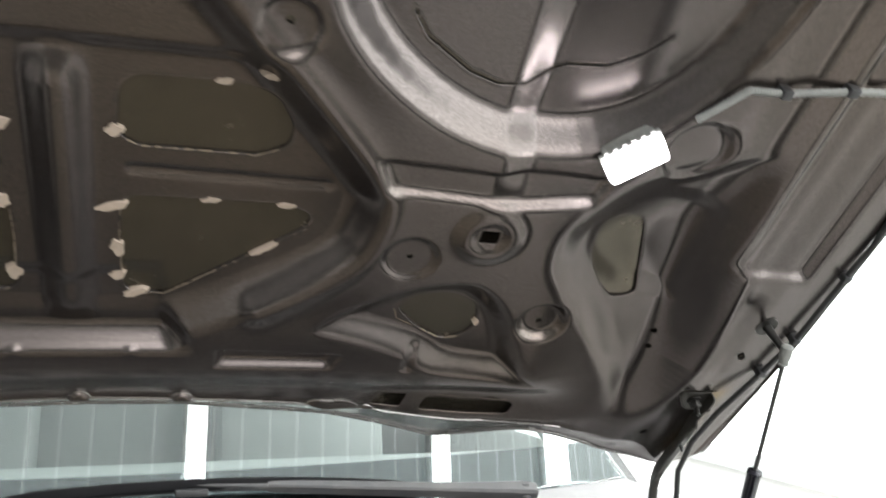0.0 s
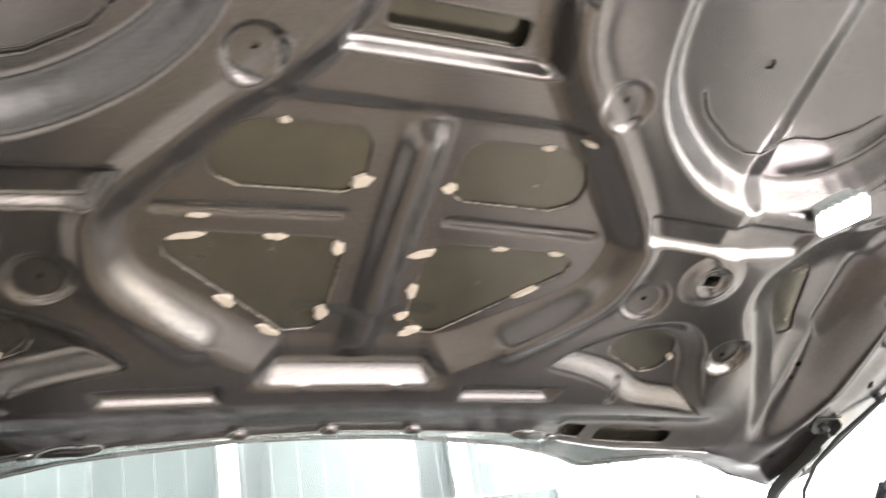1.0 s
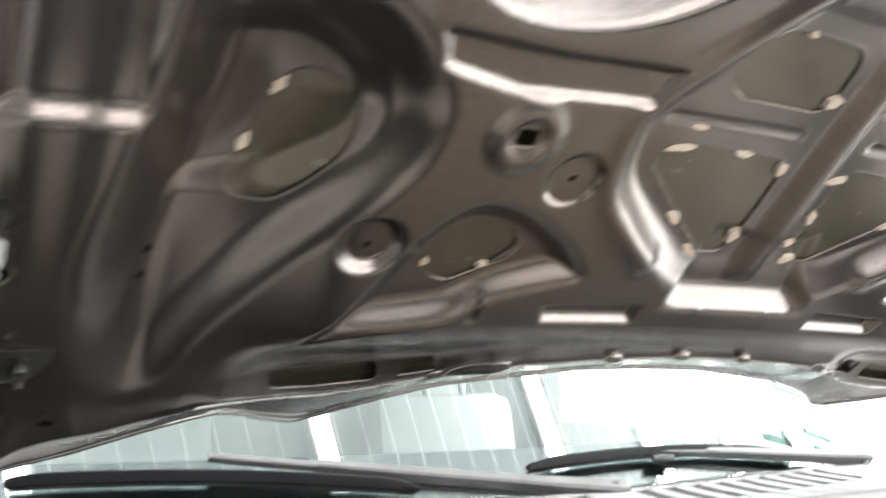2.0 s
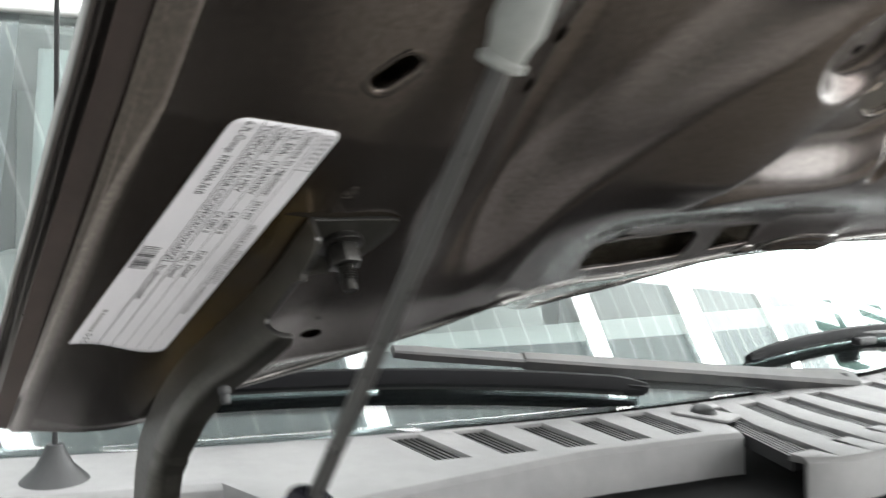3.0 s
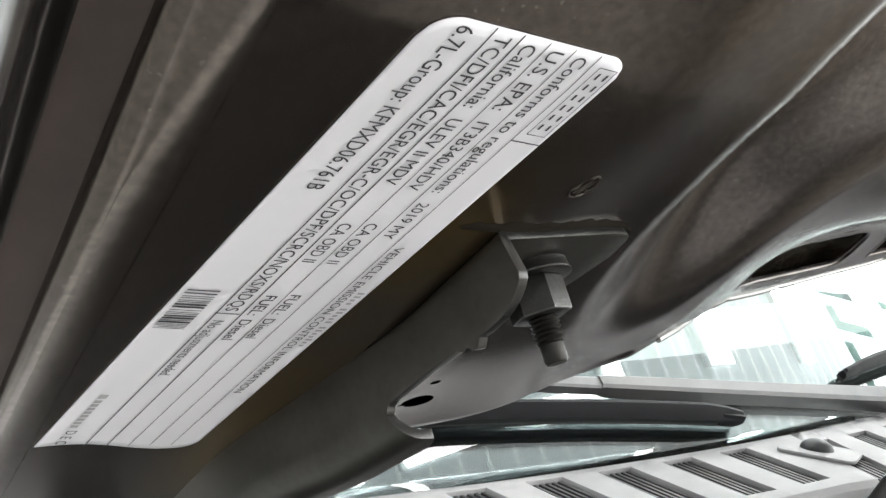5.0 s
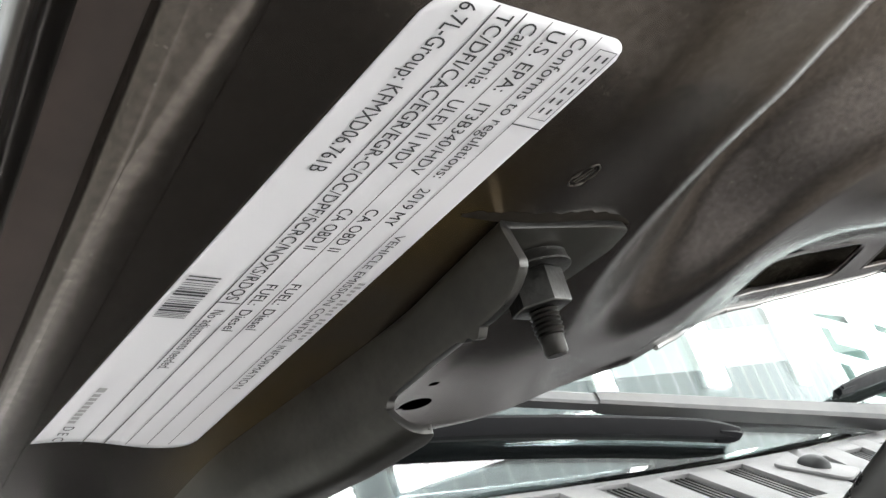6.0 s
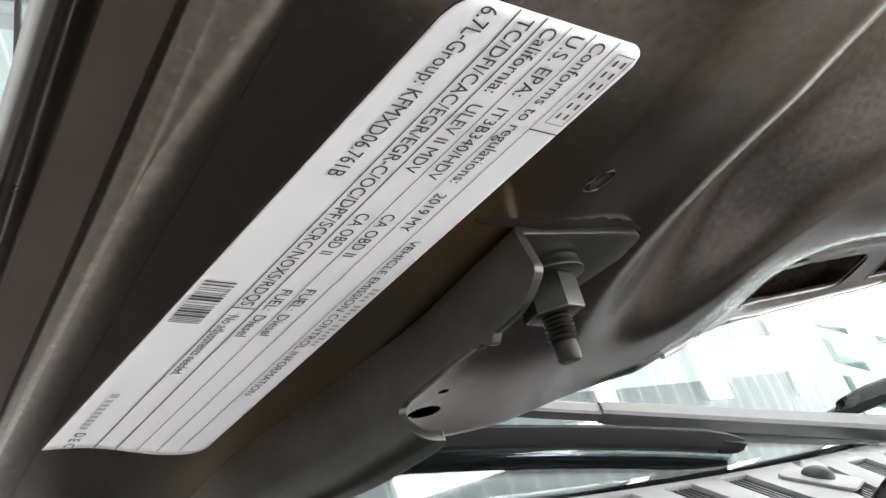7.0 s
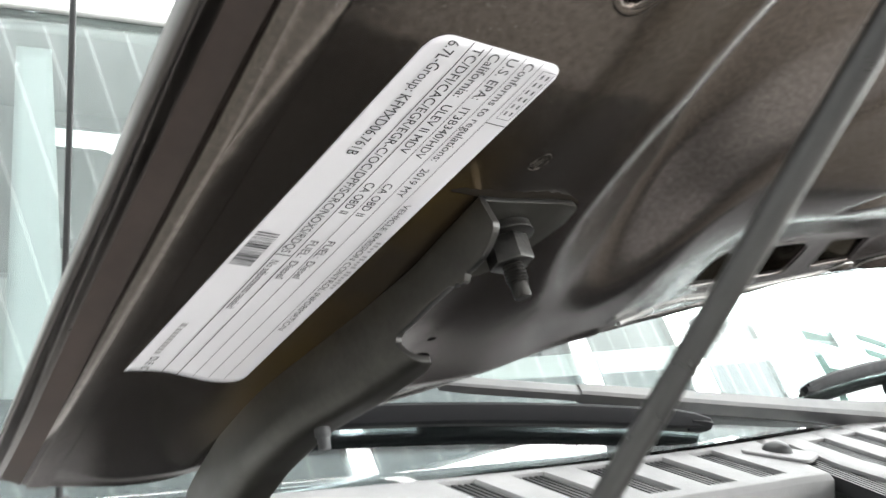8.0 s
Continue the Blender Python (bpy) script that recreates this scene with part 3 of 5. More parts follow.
def plug(sx):
    """A scraped oval mark with a ragged rim."""
    rng = random.Random(3)
    a, b = Vector((0.7672, -0.0124)), Vector((0.7643, -0.0053))
    mid, along = (a + b) / 2, (b - a) / 2
    across = Vector((-along.y, along.x)) * 0.68
    bm = bmesh.new()
    pts = []
    for k in range(26):
        t = 2 * math.pi * k / 26
        q = mid + along * (math.cos(t) * rng.uniform(0.88, 1.05)) + across * (math.sin(t) * rng.uniform(0.8, 1.1))
        pts.append(hood_point(sx * q.x, q.y, 0.0001))
    tube(bm, pts + pts[:1], [rng.choice((0.00003, 0.00006, 0.00018, 0.00028)) for _ in range(27)], 6, cap=False)
    for f in (-0.25, 0.15):
        tube(bm, [hood_point(sx * (mid + along * t + across * f).x, (mid + along * t + across * f).y, 0.0001) for t in (-0.7, -0.2, 0.3, 0.6)],
             [0.0001, 0.0002, 0.0001, 0.0001], 6)
    part("plug", bm, M_RUST, hood, "small scraped oval mark")


plug(-1), plug(1)


def grime(sx):
    """Brown grime packed on the panel along the front edge of a hinge foot."""
    rng = random.Random(9)
    xs = np.linspace(0.733, 0.786, 60)
    out = np.array([rng.uniform(-0.0232, -0.0212) for _ in xs])
    out = (out + np.roll(out, 1) + np.roll(out, -1)) / 3 - 0.003 * np.abs(np.linspace(-1, 1, 60)) ** 4
    P = np.zeros((60, 4, 3))
    for i, x in enumerate(xs):
        for j in range(4):
            P[i, j] = hood_point(sx * x, -0.0262 + (out[i] + 0.0262) * j / 3, 0.0003 if j < 3 else 0.00005)
    mesh_part("grime", grid_mesh(P if sx > 0 else P[::-1].copy()), M_GRIME, hood, "brown grime along the hinge foot")


grime(-1), grime(1)


def sealer(pts, sx, seed):
    """A thin uneven line of sealer squeezed out along an opening's edge."""
    rng = random.Random(seed)
    line = []
    for (x0, v0), (x1, v1) in zip(pts, pts[1:]):
        n = max(2, int(math.hypot(x1 - x0, v1 - v0) / 0.004))
        line += [(x0 + (x1 - x0) * k / n, v0 + (v1 - v0) * k / n) for k in range(n)]
    bm = bmesh.new()
    tube(bm, [hood_point(sx * x, v + rng.uniform(-0.0006, 0.0006), -0.0006) for x, v in line], [rng.uniform(0.0007, 0.0012) for _ in line], 6)
    part("sealer_line", bm, M_SEALER, hood, "thin brown sealer")


for i, sx in enumerate((-1, 1)):
    sealer([(0.226, 0.201), (0.222, 0.188), (0.150, 0.134), (0.088, 0.088), (0.070, 0.085), (0.052, 0.090)], sx, 20 + i)
    sealer([(0.048, 0.105), (0.046, 0.160), (0.047, 0.205)], sx, 22 + i)
    sealer([(0.052, 0.283), (0.064, 0.2765), (0.165, 0.2755), (0.190, 0.286)], sx, 24 + i)
    sealer([(0.332, 0.083), (0.338, 0.068), (0.360, 0.057), (0.395, 0.037), (0.418, 0.044)], sx, 26 + i)
PATCHES = [(-0.048, 0.292, .013, .008, .4), (-0.119, 0.218, .016, .005, .0), (-0.205, 0.214, .020, .005, .2), (-0.052, 0.207, .008, .011, 0),
           (-0.156, 0.132, .017, .007, -.6), (-0.105, 0.090, .018, .006, -.5), (-0.050, 0.115, .009, .013, 0), (-0.196, 0.239, .014, .003, 0),
           (-0.136, 0.352, .008, .004, 0), (0.044, 0.293, .010, .008, .3), (0.040, 0.205, .018, .006, .3), (0.129, 0.219, .011, .004, 0),
           (0.199, 0.218, .013, .004, 0), (0.044, 0.153, .008, .013, .1), (0.044, 0.112, .010, .009, 0), (0.060, 0.087, .015, .006, .3),
           (0.185, 0.160, .020, .004, .6), (0.133, 0.354, .009, .004, .1), (0.172, 0.372, .011, .004, 0), (-0.618, 0.150, .006, .011, -.3),
           (-0.602, 0.203, .005, .011, -.4), (-0.430, 0.062, .004, .006, 0), (-0.365, 0.060, .006, .003, .4), (0.430, 0.070, .004, .006, 0)]
for i, p in enumerate(PATCHES):
    adhesive(*p, i)

# ---------------------------------------------------------------- emission label
LAB_TOP = Vector((-0.7848, 0.0229)), Vector((-0.8233, 0.0225))
LAB_END = Vector((-0.8013, -0.1400)), Vector((-0.8437, -0.1350))
LAB_L, LAB_W = 0.168, 0.0382
LABEL_LIFT = 0.0004


def on_label(a, b, lift=0.0):
    """A point of the label: a metres along its lines from the upper end, b metres down from its first line's edge."""
    u, w = a / LAB_L, b / LAB_W
    p = LAB_TOP[0].lerp(LAB_TOP[1], w).lerp(LAB_END[0].lerp(LAB_END[1], w), u)
    n = float(crown(np.array([p.x]), np.array([p.y]))[0])
    return Vector((p.x, p.y, n + LABEL_LIFT + lift))


label = thing("label", "white printed emission control sticker on the hood ledge", "sticker", m=HOOD)


def label_sheet():
    na, nb = 60, 64
    P = np.zeros((nb + 1, na + 1, 3))
    for j in range(nb + 1):
        b = LAB_W * j / nb
        inset = 0.0
        for q, r in ((b, 0.0040), (LAB_W - b, 0.0055)):
            if q < r:
                inset = max(inset, r - math.sqrt(r * r - (r - q) ** 2))
        wave = 0.0022 * math.sin(b / LAB_W * 2 * math.pi * 0.9 + 0.4)
        a0, a1 = inset - 0.0011, LAB_L - (inset if b < LAB_W / 2 else 0) + wave
        for i in range(na + 1):
            P[j, i] = on_label(a0 + (a1 - a0) * i / na, b)
    ob = mesh_part("sheet", grid_mesh(P[::-1].copy()), M_LABEL, label)
    sol = ob.modifiers.new("thickness", "SOLIDIFY")
    sol.thickness, sol.offset = 0.0002, -1.0


label_sheet()


def flat_on_label(name, quads, mat, lift=0.00025):
    """Printed rectangles (a0, a1, b0, b1) laid on the label."""
    bm = bmesh.new()
    for a0, a1, b0, b1 in quads:
        n = max(1, int((a1 - a0) / 0.008))
        lo = [bm.verts.new(on_label(a0 + (a1 - a0) * i / n, b0, lift)) for i in range(n + 1)]
        hi = [bm.verts.new(on_label(a0 + (a1 - a0) * i / n, b1, lift)) for i in range(n + 1)]
        for i in range(n):
            bm.faces.new((lo[i], lo[i + 1], hi[i + 1], hi[i]))
    bmesh.ops.recalc_face_normals(bm, faces=bm.faces)
    return part(name, bm, mat, label, smooth=0)


def printed(text, a0, a1, b_base, height):
    """A line of print from a0 to a1 whose letters stand on b_base."""
    cu = bpy.data.curves.new("print", "FONT")
    cu.body = text
    cu.size = 1.0
    cu.resolution_u = 3
    ob = bpy.data.objects.new("print", cu)
    me = bpy.data.meshes.new_from_object(ob)
    bpy.data.objects.remove(ob)
    co = np.zeros(len(me.vertices) * 3)
    me.vertices.foreach_get("co", co)
    co = co.reshape(-1, 3)
    lo, hi = co[:, 0].min(), co[:, 0].max()
    out = np.zeros(co.shape)
    for i, (x, y, z) in enumerate(co):
        out[i] = on_label(a0 + (x - lo) / (hi - lo) * (a1 - a0), b_base - y / 0.70 * height, 0.00025)
    # one part for each character: faces joined by shared corners, then pieces that stand over one another
    root = list(range(len(co)))

    def find(i):
        while root[i] != i:
            root[i] = root[root[i]]
            i = root[i]
        return i
    faces = [tuple(p.vertices) for p in me.polygons]
    for f in faces:
        for q in f[1:]:
            root[find(q)] = find(f[0])
    pieces = {}
    for f in faces:
        pieces.setdefault(find(f[0]), []).append(f)
    chars = []
    for fs in pieces.values():
        xs = [co[i][0] for f in fs for i in f]
        chars.append([min(xs), max(xs), fs])
    chars.sort(key=lambda c: c[0])
    merged = []
    for c in chars:
        if merged and c[0] < merged[-1][1] - 0.3 * min(c[1] - c[0], merged[-1][1] - merged[-1][0]):
            merged[-1][1] = max(merged[-1][1], c[1])
            merged[-1][2] += c[2]
        else:
            merged.append(c)
    for x0, x1, fs in merged:
        used = sorted({i for f in fs for i in f})
        at = {i: k for k, i in enumerate(used)}
        m2 = bpy.data.meshes.new("letter")
        m2.from_pydata([tuple(out[i]) for i in used], [], [tuple(at[i] for i in f) for f in fs])
        m2.materials.append(M_INK)
        o = new("letter", m2)
        o.parent = label
    bpy.data.meshes.remove(me)


for text, a0, a1, b, h in (
        ("Conforms to regulations:", 0.4, 39.8, 10.9, 2.6), ("2019 MY", 43.4, 56.5, 10.9, 2.4), ("U.S. EPA:", 0.5, 15.5, 16.2, 2.8),
        ("IT3B340/HDV", 19, 40, 16.2, 2.5), ("CA OBD II", 52, 67.5, 16.4, 2.5), ("FUEL:", 81, 89.8, 16.6, 2.4), ("Diesel", 92, 101.5, 16.7, 2.4),
        ("California:", 0.5, 16.2, 21.4, 2.7), ("ULEV II MDV", 19.5, 39.3, 21.4, 2.6), ("CA OBD II", 53, 67.7, 21.4, 2.6),
        ("FUEL:", 82, 90.8, 21.4, 2.5), ("Diesel", 93, 102.7, 21.4, 2.4), ("TC/DFI/CAC/EGR/EGR-C/OC/DPF/SCRC/NOXS/RDQS", 0.2, 89.5, 26.7, 2.7),
        ("No adjustments needed.", 94, 122.5, 26.9, 2.4), ("6.7L-Group: KFMXD06.761B", 0.1, 43.8, 33.7, 3.0),
        ("VEHICLE EMISSION CONTROL INFORMATION", 59, 131.5, 5.7, 2.0), ("D E C", 156, 165, 34.6, 2.3)):
    printed(text, a0 / 1000, a1 / 1000, b / 1000, h / 1000)
flat_on_label("ruled_line", [(-0.0010, LAB_L - 0.001, 0.0276, 0.02788)], M_INK)
flat_on_label("ruled_line", [(-0.0010, LAB_L - 0.001, 0.0224, 0.02268)], M_INK)
for b in (0.0066, 0.0120, 0.0172):
    flat_on_label("ruled_line", [(-0.0008, LAB_L - 0.001, b, b + 0.00018)], M_INK)
flat_on_label("ruled_line", [(0.0219, 0.0222, 0.0003, 0.0067)], M_INK)
flat_on_label("ruled_line", [(0.0905, 0.0909, 0.0229, 0.0280)], M_INK)
flat_on_label("maker_mark", [(0.0014, 0.0198, 0.0011, 0.00125), (0.0014, 0.0198, 0.0050, 0.00515), (0.0014, 0.00155, 0.0011, 0.0050),
                             (0.01965, 0.0198, 0.0011, 0.0050)] + [(0.0026 + 0.0028 * k, 0.0041 + 0.0028 * k, b, b + 0.0005)
                                                                  for k in range(6) for b in (0.0020, 0.0037)], M_INK)
a = 0.0780
for letters in (4, 5, 7):
    for k in range(letters):
        tall = 0.0016 if k == 0 or k % 3 == 1 else 0.0011
        flat_on_label("company_bar", [(a, a + 0.00085, 0.0028 - tall, 0.0028)], M_GREYINK)
        a += 0.00155
    a += 0.0012
rng = random.Random(5)
bars, a = [], 0.0815
while a < 0.0985:
    w = rng.choice((0.00025, 0.00025, 0.0005, 0.00075))
    bars.append((a, a + w, 0.0309, 0.0372))
    a += w + rng.choice((0.0004, 0.00055, 0.0008))
for bar in bars:
    flat_on_label("barcode_bar", [bar], M_INK)
flat_on_label("small_code", [(0.1335, 0.1358, 0.0330, 0.0348)] + [(0.1368 + 0.0022 * k, 0.1384 + 0.0022 * k, 0.0332, 0.0348) for k in range(8)], M_GREYINK)

# ---------------------------------------------------------------- hinges


def hinge(sign):
    h = thing("hinge", "dark grey steel hood hinge bolted to the hood corner", "hinge", "hood hinges", m=HOOD)
    sx = -1 if sign < 0 else 1

    def at(x, v, lift):
        p = crown(np.array([x]), np.array([v]))[0]
        return float(p) + lift

    # one bent sheet: a foot plate lying on the hood, an outer web with a notch behind the foot, then a channel with a rolled lower edge
    # that runs on past the hood to the pivot
    n0 = at(0.76, -0.04, 0.0)
    up_v = [0.0255, 0.055, 0.071, 0.083, 0.093, 0.107, 0.1245, 0.142, 0.155, 0.189, 0.215, 0.232, 0.252, 0.282, 0.322, 0.372]
    up_x = [0.7772, 0.7774, 0.7768, 0.7778, 0.7798, 0.7828, 0.7864, 0.7900, 0.7915, 0.7915, 0.7910, 0.7905, 0.790, 0.789, 0.787, 0.785]
    far_v, far_n = [0.189, 0.215, 0.232, 0.252, 0.282, 0.322, 0.372], [0.0115, 0.0115, 0.0125, 0.0215, 0.0440, 0.0830, 0.1400]
    # lower edge of the web: a round front corner, a small tab, a straight cut and the round notch
    rim_v = [0.0255, 0.0262, 0.0276, 0.0301, 0.0321, 0.0358, 0.0411, 0.0438, 0.0446, 0.0459, 0.0474, 0.0484, 0.0504, 0.0522, 0.0647, 0.0762, 0.0800, 0.0818, 0.0830]
    rim_n = [0.0432, 0.0443, 0.0453, 0.0464, 0.0470, 0.0475, 0.0472, 0.0467, 0.0474, 0.0484, 0.0478, 0.0464, 0.0464, 0.0450, 0.0429, 0.0416, 0.0412, 0.0416, 0.0430]
    foot_v = [0.0255, 0.0258, 0.0265, 0.0280, 0.0340, 0.0440, 0.0560, 0.0620, 0.0660]
    foot_x = [0.7372, 0.7354, 0.7343, 0.7338, 0.7338, 0.7385, 0.7455, 0.7540, 0.7700]
    base_v, base_n = [0.083, 0.113, 0.138, 0.175, 0.215], [0.0500, 0.0455, 0.0400, 0.0362, 0.0365]
    vs = np.concatenate([np.linspace(0.0255, 0.030, 14), np.linspace(0.0305, 0.043, 14), np.linspace(0.0434, 0.0530, 26), np.linspace(0.054, 0.078, 14),
                         np.linspace(0.0788, 0.0838, 16), np.linspace(0.0850, 0.215, 44), np.linspace(0.220, 0.372, 30)])
    FOOT, BEND, WEB, ROLL, LIP = 5, 7, 12, 9, 5
    cols = FOOT + BEND + WEB + ROLL + LIP
    P = np.zeros((len(vs), cols, 3))
    rolled = vs > 0.0834
    turn = 0.84 * step((vs - 0.205) / 0.085)
    xs = sum(np.interp(vs + d, up_v, up_x) for d in np.linspace(-0.014, 0.014, 15)) / 15
    tops = np.where(vs > 0.189, np.interp(vs, far_v, far_n), crown(xs, -vs) - 0.0003)
    for i, v in enumerate(vs):
        e = Vector((0, math.sin(turn[i]), math.cos(turn[i])))
        side = Vector((-1, 0, 0.10))
        r = 0.0085
        if v <= 0.0834:
            bottom = float(np.interp(v, rim_v, rim_n))
        else:
            bottom = (float(np.interp(v, base_v, base_n)) if v < 0.215 else float(tops[i]) + 0.0265 - 0.001 * float(turn[i])) - r
        top = Vector((float(xs[i]), -float(v), float(tops[i])))
        bend = 0.0032 * (1.0 - 0.9 * float(step(np.array([(v - 0.058) / 0.03]))[0]))
        c = top + side.normalized() * bend + e * bend
        end = Vector((float(np.interp(v, foot_v, foot_x)) if v < 0.066 else c.x, -float(v), float(n0) + 0.0004 if v < 0.066 else c.z - bend))
        inner_end = c - e * bend
        for j in range(FOOT):
            P[i, j] = end.lerp(inner_end, j / FOOT)
        for j in range(BEND):
            a = j / (BEND - 1) * math.pi / 2
            P[i, FOOT + j] = c - e * (bend * math.cos(a)) - side.normalized() * (bend * math.sin(a))
        begin = top + e * bend
        length = max(bottom - begin.z, 0.0004) if v < 0.215 else max(bottom - top.z - bend, 0.0004)
        for j in range(WEB):
            P[i, FOOT + BEND + j] = begin + e * (length * (j + 1) / WEB)
        c = begin + e * length + side * r
        for j in range(ROLL):
            a = (j + 1) / ROLL * math.pi / 2
            P[i, FOOT + BEND + WEB + j] = c - side * (r * math.cos(a)) + e * (r * math.sin(a))
        lip = float(np.interp(v, [0.083, 0.084, 0.090, 0.160, 0.372], [0.001, 0.003, 0.0060, 0.008, 0.008]))
        for j in range(LIP):
            P[i, FOOT + BEND + WEB + ROLL + j] = c + e * r + side * lip * (j + 1) / LIP
    P[:, :, 0] *= sx
    keep = np.ones((len(vs) - 1, cols - 1), bool)
    keep[:, FOOT + BEND + WEB - 1:] = (rolled[:-1] & rolled[1:])[:, None]
    keep[:, :FOOT] = (vs[1:] < 0.066)[:, None]
    ob = mesh_part("arm", grid_mesh(P if sx > 0 else P[:, ::-1].copy(), keep if sx > 0 else keep[:, ::-1].copy()), M_STEEL, h)
    sol = ob.modifiers.new("thickness", "SOLIDIFY")
    sol.thickness, sol.offset, sol.material_offset_rim = 0.0025, -1.0, 1
    ob.data.materials.append(M_WORN)
    bev = ob.modifiers.new("worn_edges", "BEVEL")
    bev.width, bev.segments, bev.limit_method, bev.angle_limit = 0.0005, 2, "ANGLE", radians(60)
    # stud, washer and nut
    c = Vector((sx * 0.7565, -0.0410, n0 + 0.0034))
    tip = Vector((sx * 0.7566, -0.0459, n0 + 0.0231))
    axis = (tip - c).normalized()
    rot = axis.to_track_quat("Z", "Y").to_matrix().to_4x4()
    place = Matrix.Translation(c) @ rot
    bm = bmesh.new()
    tube(bm, [place @ Vector((0, 0, z)) for z in (-0.0020, 0.0002, 0.0005, 0.0010, 0.0012)], [0.0094, 0.0096, 0.0099, 0.0099, 0.0095], 32)
    part("washer", bm, M_BOLT, h)
    bm = bmesh.new()
    hexa = [(0.0072 * math.cos(a), 0.0072 * math.sin(a)) for a in (math.pi / 3 * k - 0.18 for k in range(6))]
    prism(bm, hexa, 0.0012, 0.0100, m=place, bevel=0.0005, rim=1)
    part("nut", bm, M_BOLT, h).data.materials.append(M_WORN)
    bm = bmesh.new()
    zs, rs = [], []
    z = 0.007
    while z < 0.0155:
        zs += [z, z + 0.0005]
        rs += [0.0036, 0.0030]
        z += 0.00115
    zs += [z, z + 0.0003, z + 0.0042, z + 0.0048]
    rs += [0.0032, 0.0028, 0.0028, 0.0023]
    tube(bm, [place @ Vector((0, 0, q)) for q in zs], rs, 20)
    part("stud", bm, M_STUD, h)
    bm = bmesh.new()
    p = Vector((sx * 0.779, -0.135, 0.036))
    tube(bm, [p + Vector((0, -0.006 * q, 0.014 * q)) for q in (0.0, 0.55, 0.57, 0.85)], [0.0030, 0.0030, 0.0024, 0.0022], 14)
    part("pivot_stud", bm, M_BLACK, h)
    return h


hinge(-1), hinge(1)

# ---------------------------------------------------------------- gas struts


def gas_strut(sx):
    s = thing("gas_strut", "grey gas strut with a thin rod propping the hood open", "gas strut", "hood struts", m=HOOD)
    ball = Vector((sx * 0.786, 0.111, 0.082))
    low = Vector((sx * 0.801, -0.050, 0.138))
    d = (low - ball).normalized()
    foot = ball + d * 0.52
    bm = bmesh.new()
    tube(bm, [ball + d * 0.010, low], 0.0029, 20)
    part("rod", bm, M_ROD, s)
    bm = bmesh.new()
    tube(bm, [low - d * 0.003, low, low + d * 0.004, low + d * 0.006, foot], [0.0045, 0.0092, 0.0095, 0.0088, 0.0088], 24)
    part("cylinder", bm, M_STRUT, s, "glossy black cylinder with a collar")
    bm = bmesh.new()
    tube(bm, [ball - d * 0.011, ball - d * 0.009, ball + d * 0.004, ball + d * 0.009, ball + d * 0.0125, ball + d * 0.0128, ball + d * 0.0150], [0.004, 0.0070, 0.0075, 0.0060, 0.0055, 0.0068, 0.0066], 18)
    part("socket", bm, M_SOCKET, s, "worn grey ball socket")
    bm = bmesh.new()
    seat = hood_point(sx * 0.781, 0.112)
    tube(bm, [seat - Vector((0, 0, 0.002)), seat + Vector((0, 0, 0.002)), seat + Vector((0, 0, 0.0022)), seat + (ball - seat) * 0.4, ball],
         [0.014, 0.014, 0.006, 0.0045, 0.004], 20)
    part("ball_stud", bm, M_BOLT, s)


gas_strut(-1), gas_strut(1)

# ---------------------------------------------------------------- lamp under the hood
lamp = thing("underhood_lamp", "glowing white LED lamp clipped under the hood", "lamp", m=HOOD @ Matrix.Translation((0.512, 0.338, 0.022)) @ pose(0, 0, 0, 0, 0, 38))
bm = bmesh.new()
box(bm, -0.026, 0.026, -0.014, 0.009, -0.040, 0.0015, 0.003)
box(bm, -0.0312, 0.0312, -0.0170, 0.0170, 0.0018, 0.0080, 0.0012)
for k in range(6):
    box(bm, -0.026 + 0.0095 * k, -0.0215 + 0.0095 * k, 0.0172, 0.0195, 0.000, 0.0070, 0.0005)
part("housing", bm, M_SOCKET, lamp, "white plastic housing")
bm = bmesh.new()
box(bm, -0.030, 0.030, -0.016, 0.016, 0.0085, 0.016, 0.004)
part("lens", bm, M_LED, lamp, "glowing white lens")

harness = thing("wire_harness", "thin black taped wire clipped along the hood side", "cable", m=HOOD)
bm = bmesh.new()
line = [(0.560, 0.383, 0.026), (0.598, 0.420, 0.027), (0.634, 0.423, 0.031), (0.690, 0.440, 0.045), (0.780, 0.450, 0.050), (0.838, 0.38, 0.042), (0.846, 0.25, 0.042),
        (0.842, 0.198, 0.042), (0.836, 0.088, 0.042), (0.823, 0.022, 0.040), (0.797, -0.061, 0.042), (0.778, -0.110, 0.052), (0.766, -0.150, 0.072), (0.766, -0.200, 0.115), (0.770, -0.260, 0.180)]
tube(bm, line[4:], 0.0038, 10)
part("wire", bm, M_RUBBER, harness)
bm = bmesh.new()
lead = [Vector(line[i]).lerp(Vector(line[i + 1]), k / 24) for i in range(4) for k in range(24)]
tube(bm, lead, [0.0042 if k % 2 else 0.0034 for k in range(len(lead))], 10)
part("conduit", bm, M_SOCKET, harness, "grey corrugated conduit to the lamp")
for i in (2, 3, 5, 7, 8, 9):
    bm = bmesh.new()
    x, v, n = line[i]
    box(bm, x - 0.006, x + 0.006, v - 0.005, v + 0.005, n - 0.010, n + 0.005, 0.002)
    part("clip", bm, M_BLACK, harness)

# ---------------------------------------------------------------- cowl
COWL_Z, GLASS_Y0, GLASS_R, GLASS_SLOPE = 1.23, 0.225, 2.2, radians(38)


def back_y(x):
    return GLASS_Y0 - 0.012 + x * x / (2 * GLASS_R)


cowl = thing("cowl_panel", "grey plastic cowl panel with louvred vents below the windshield", "cowl panel")
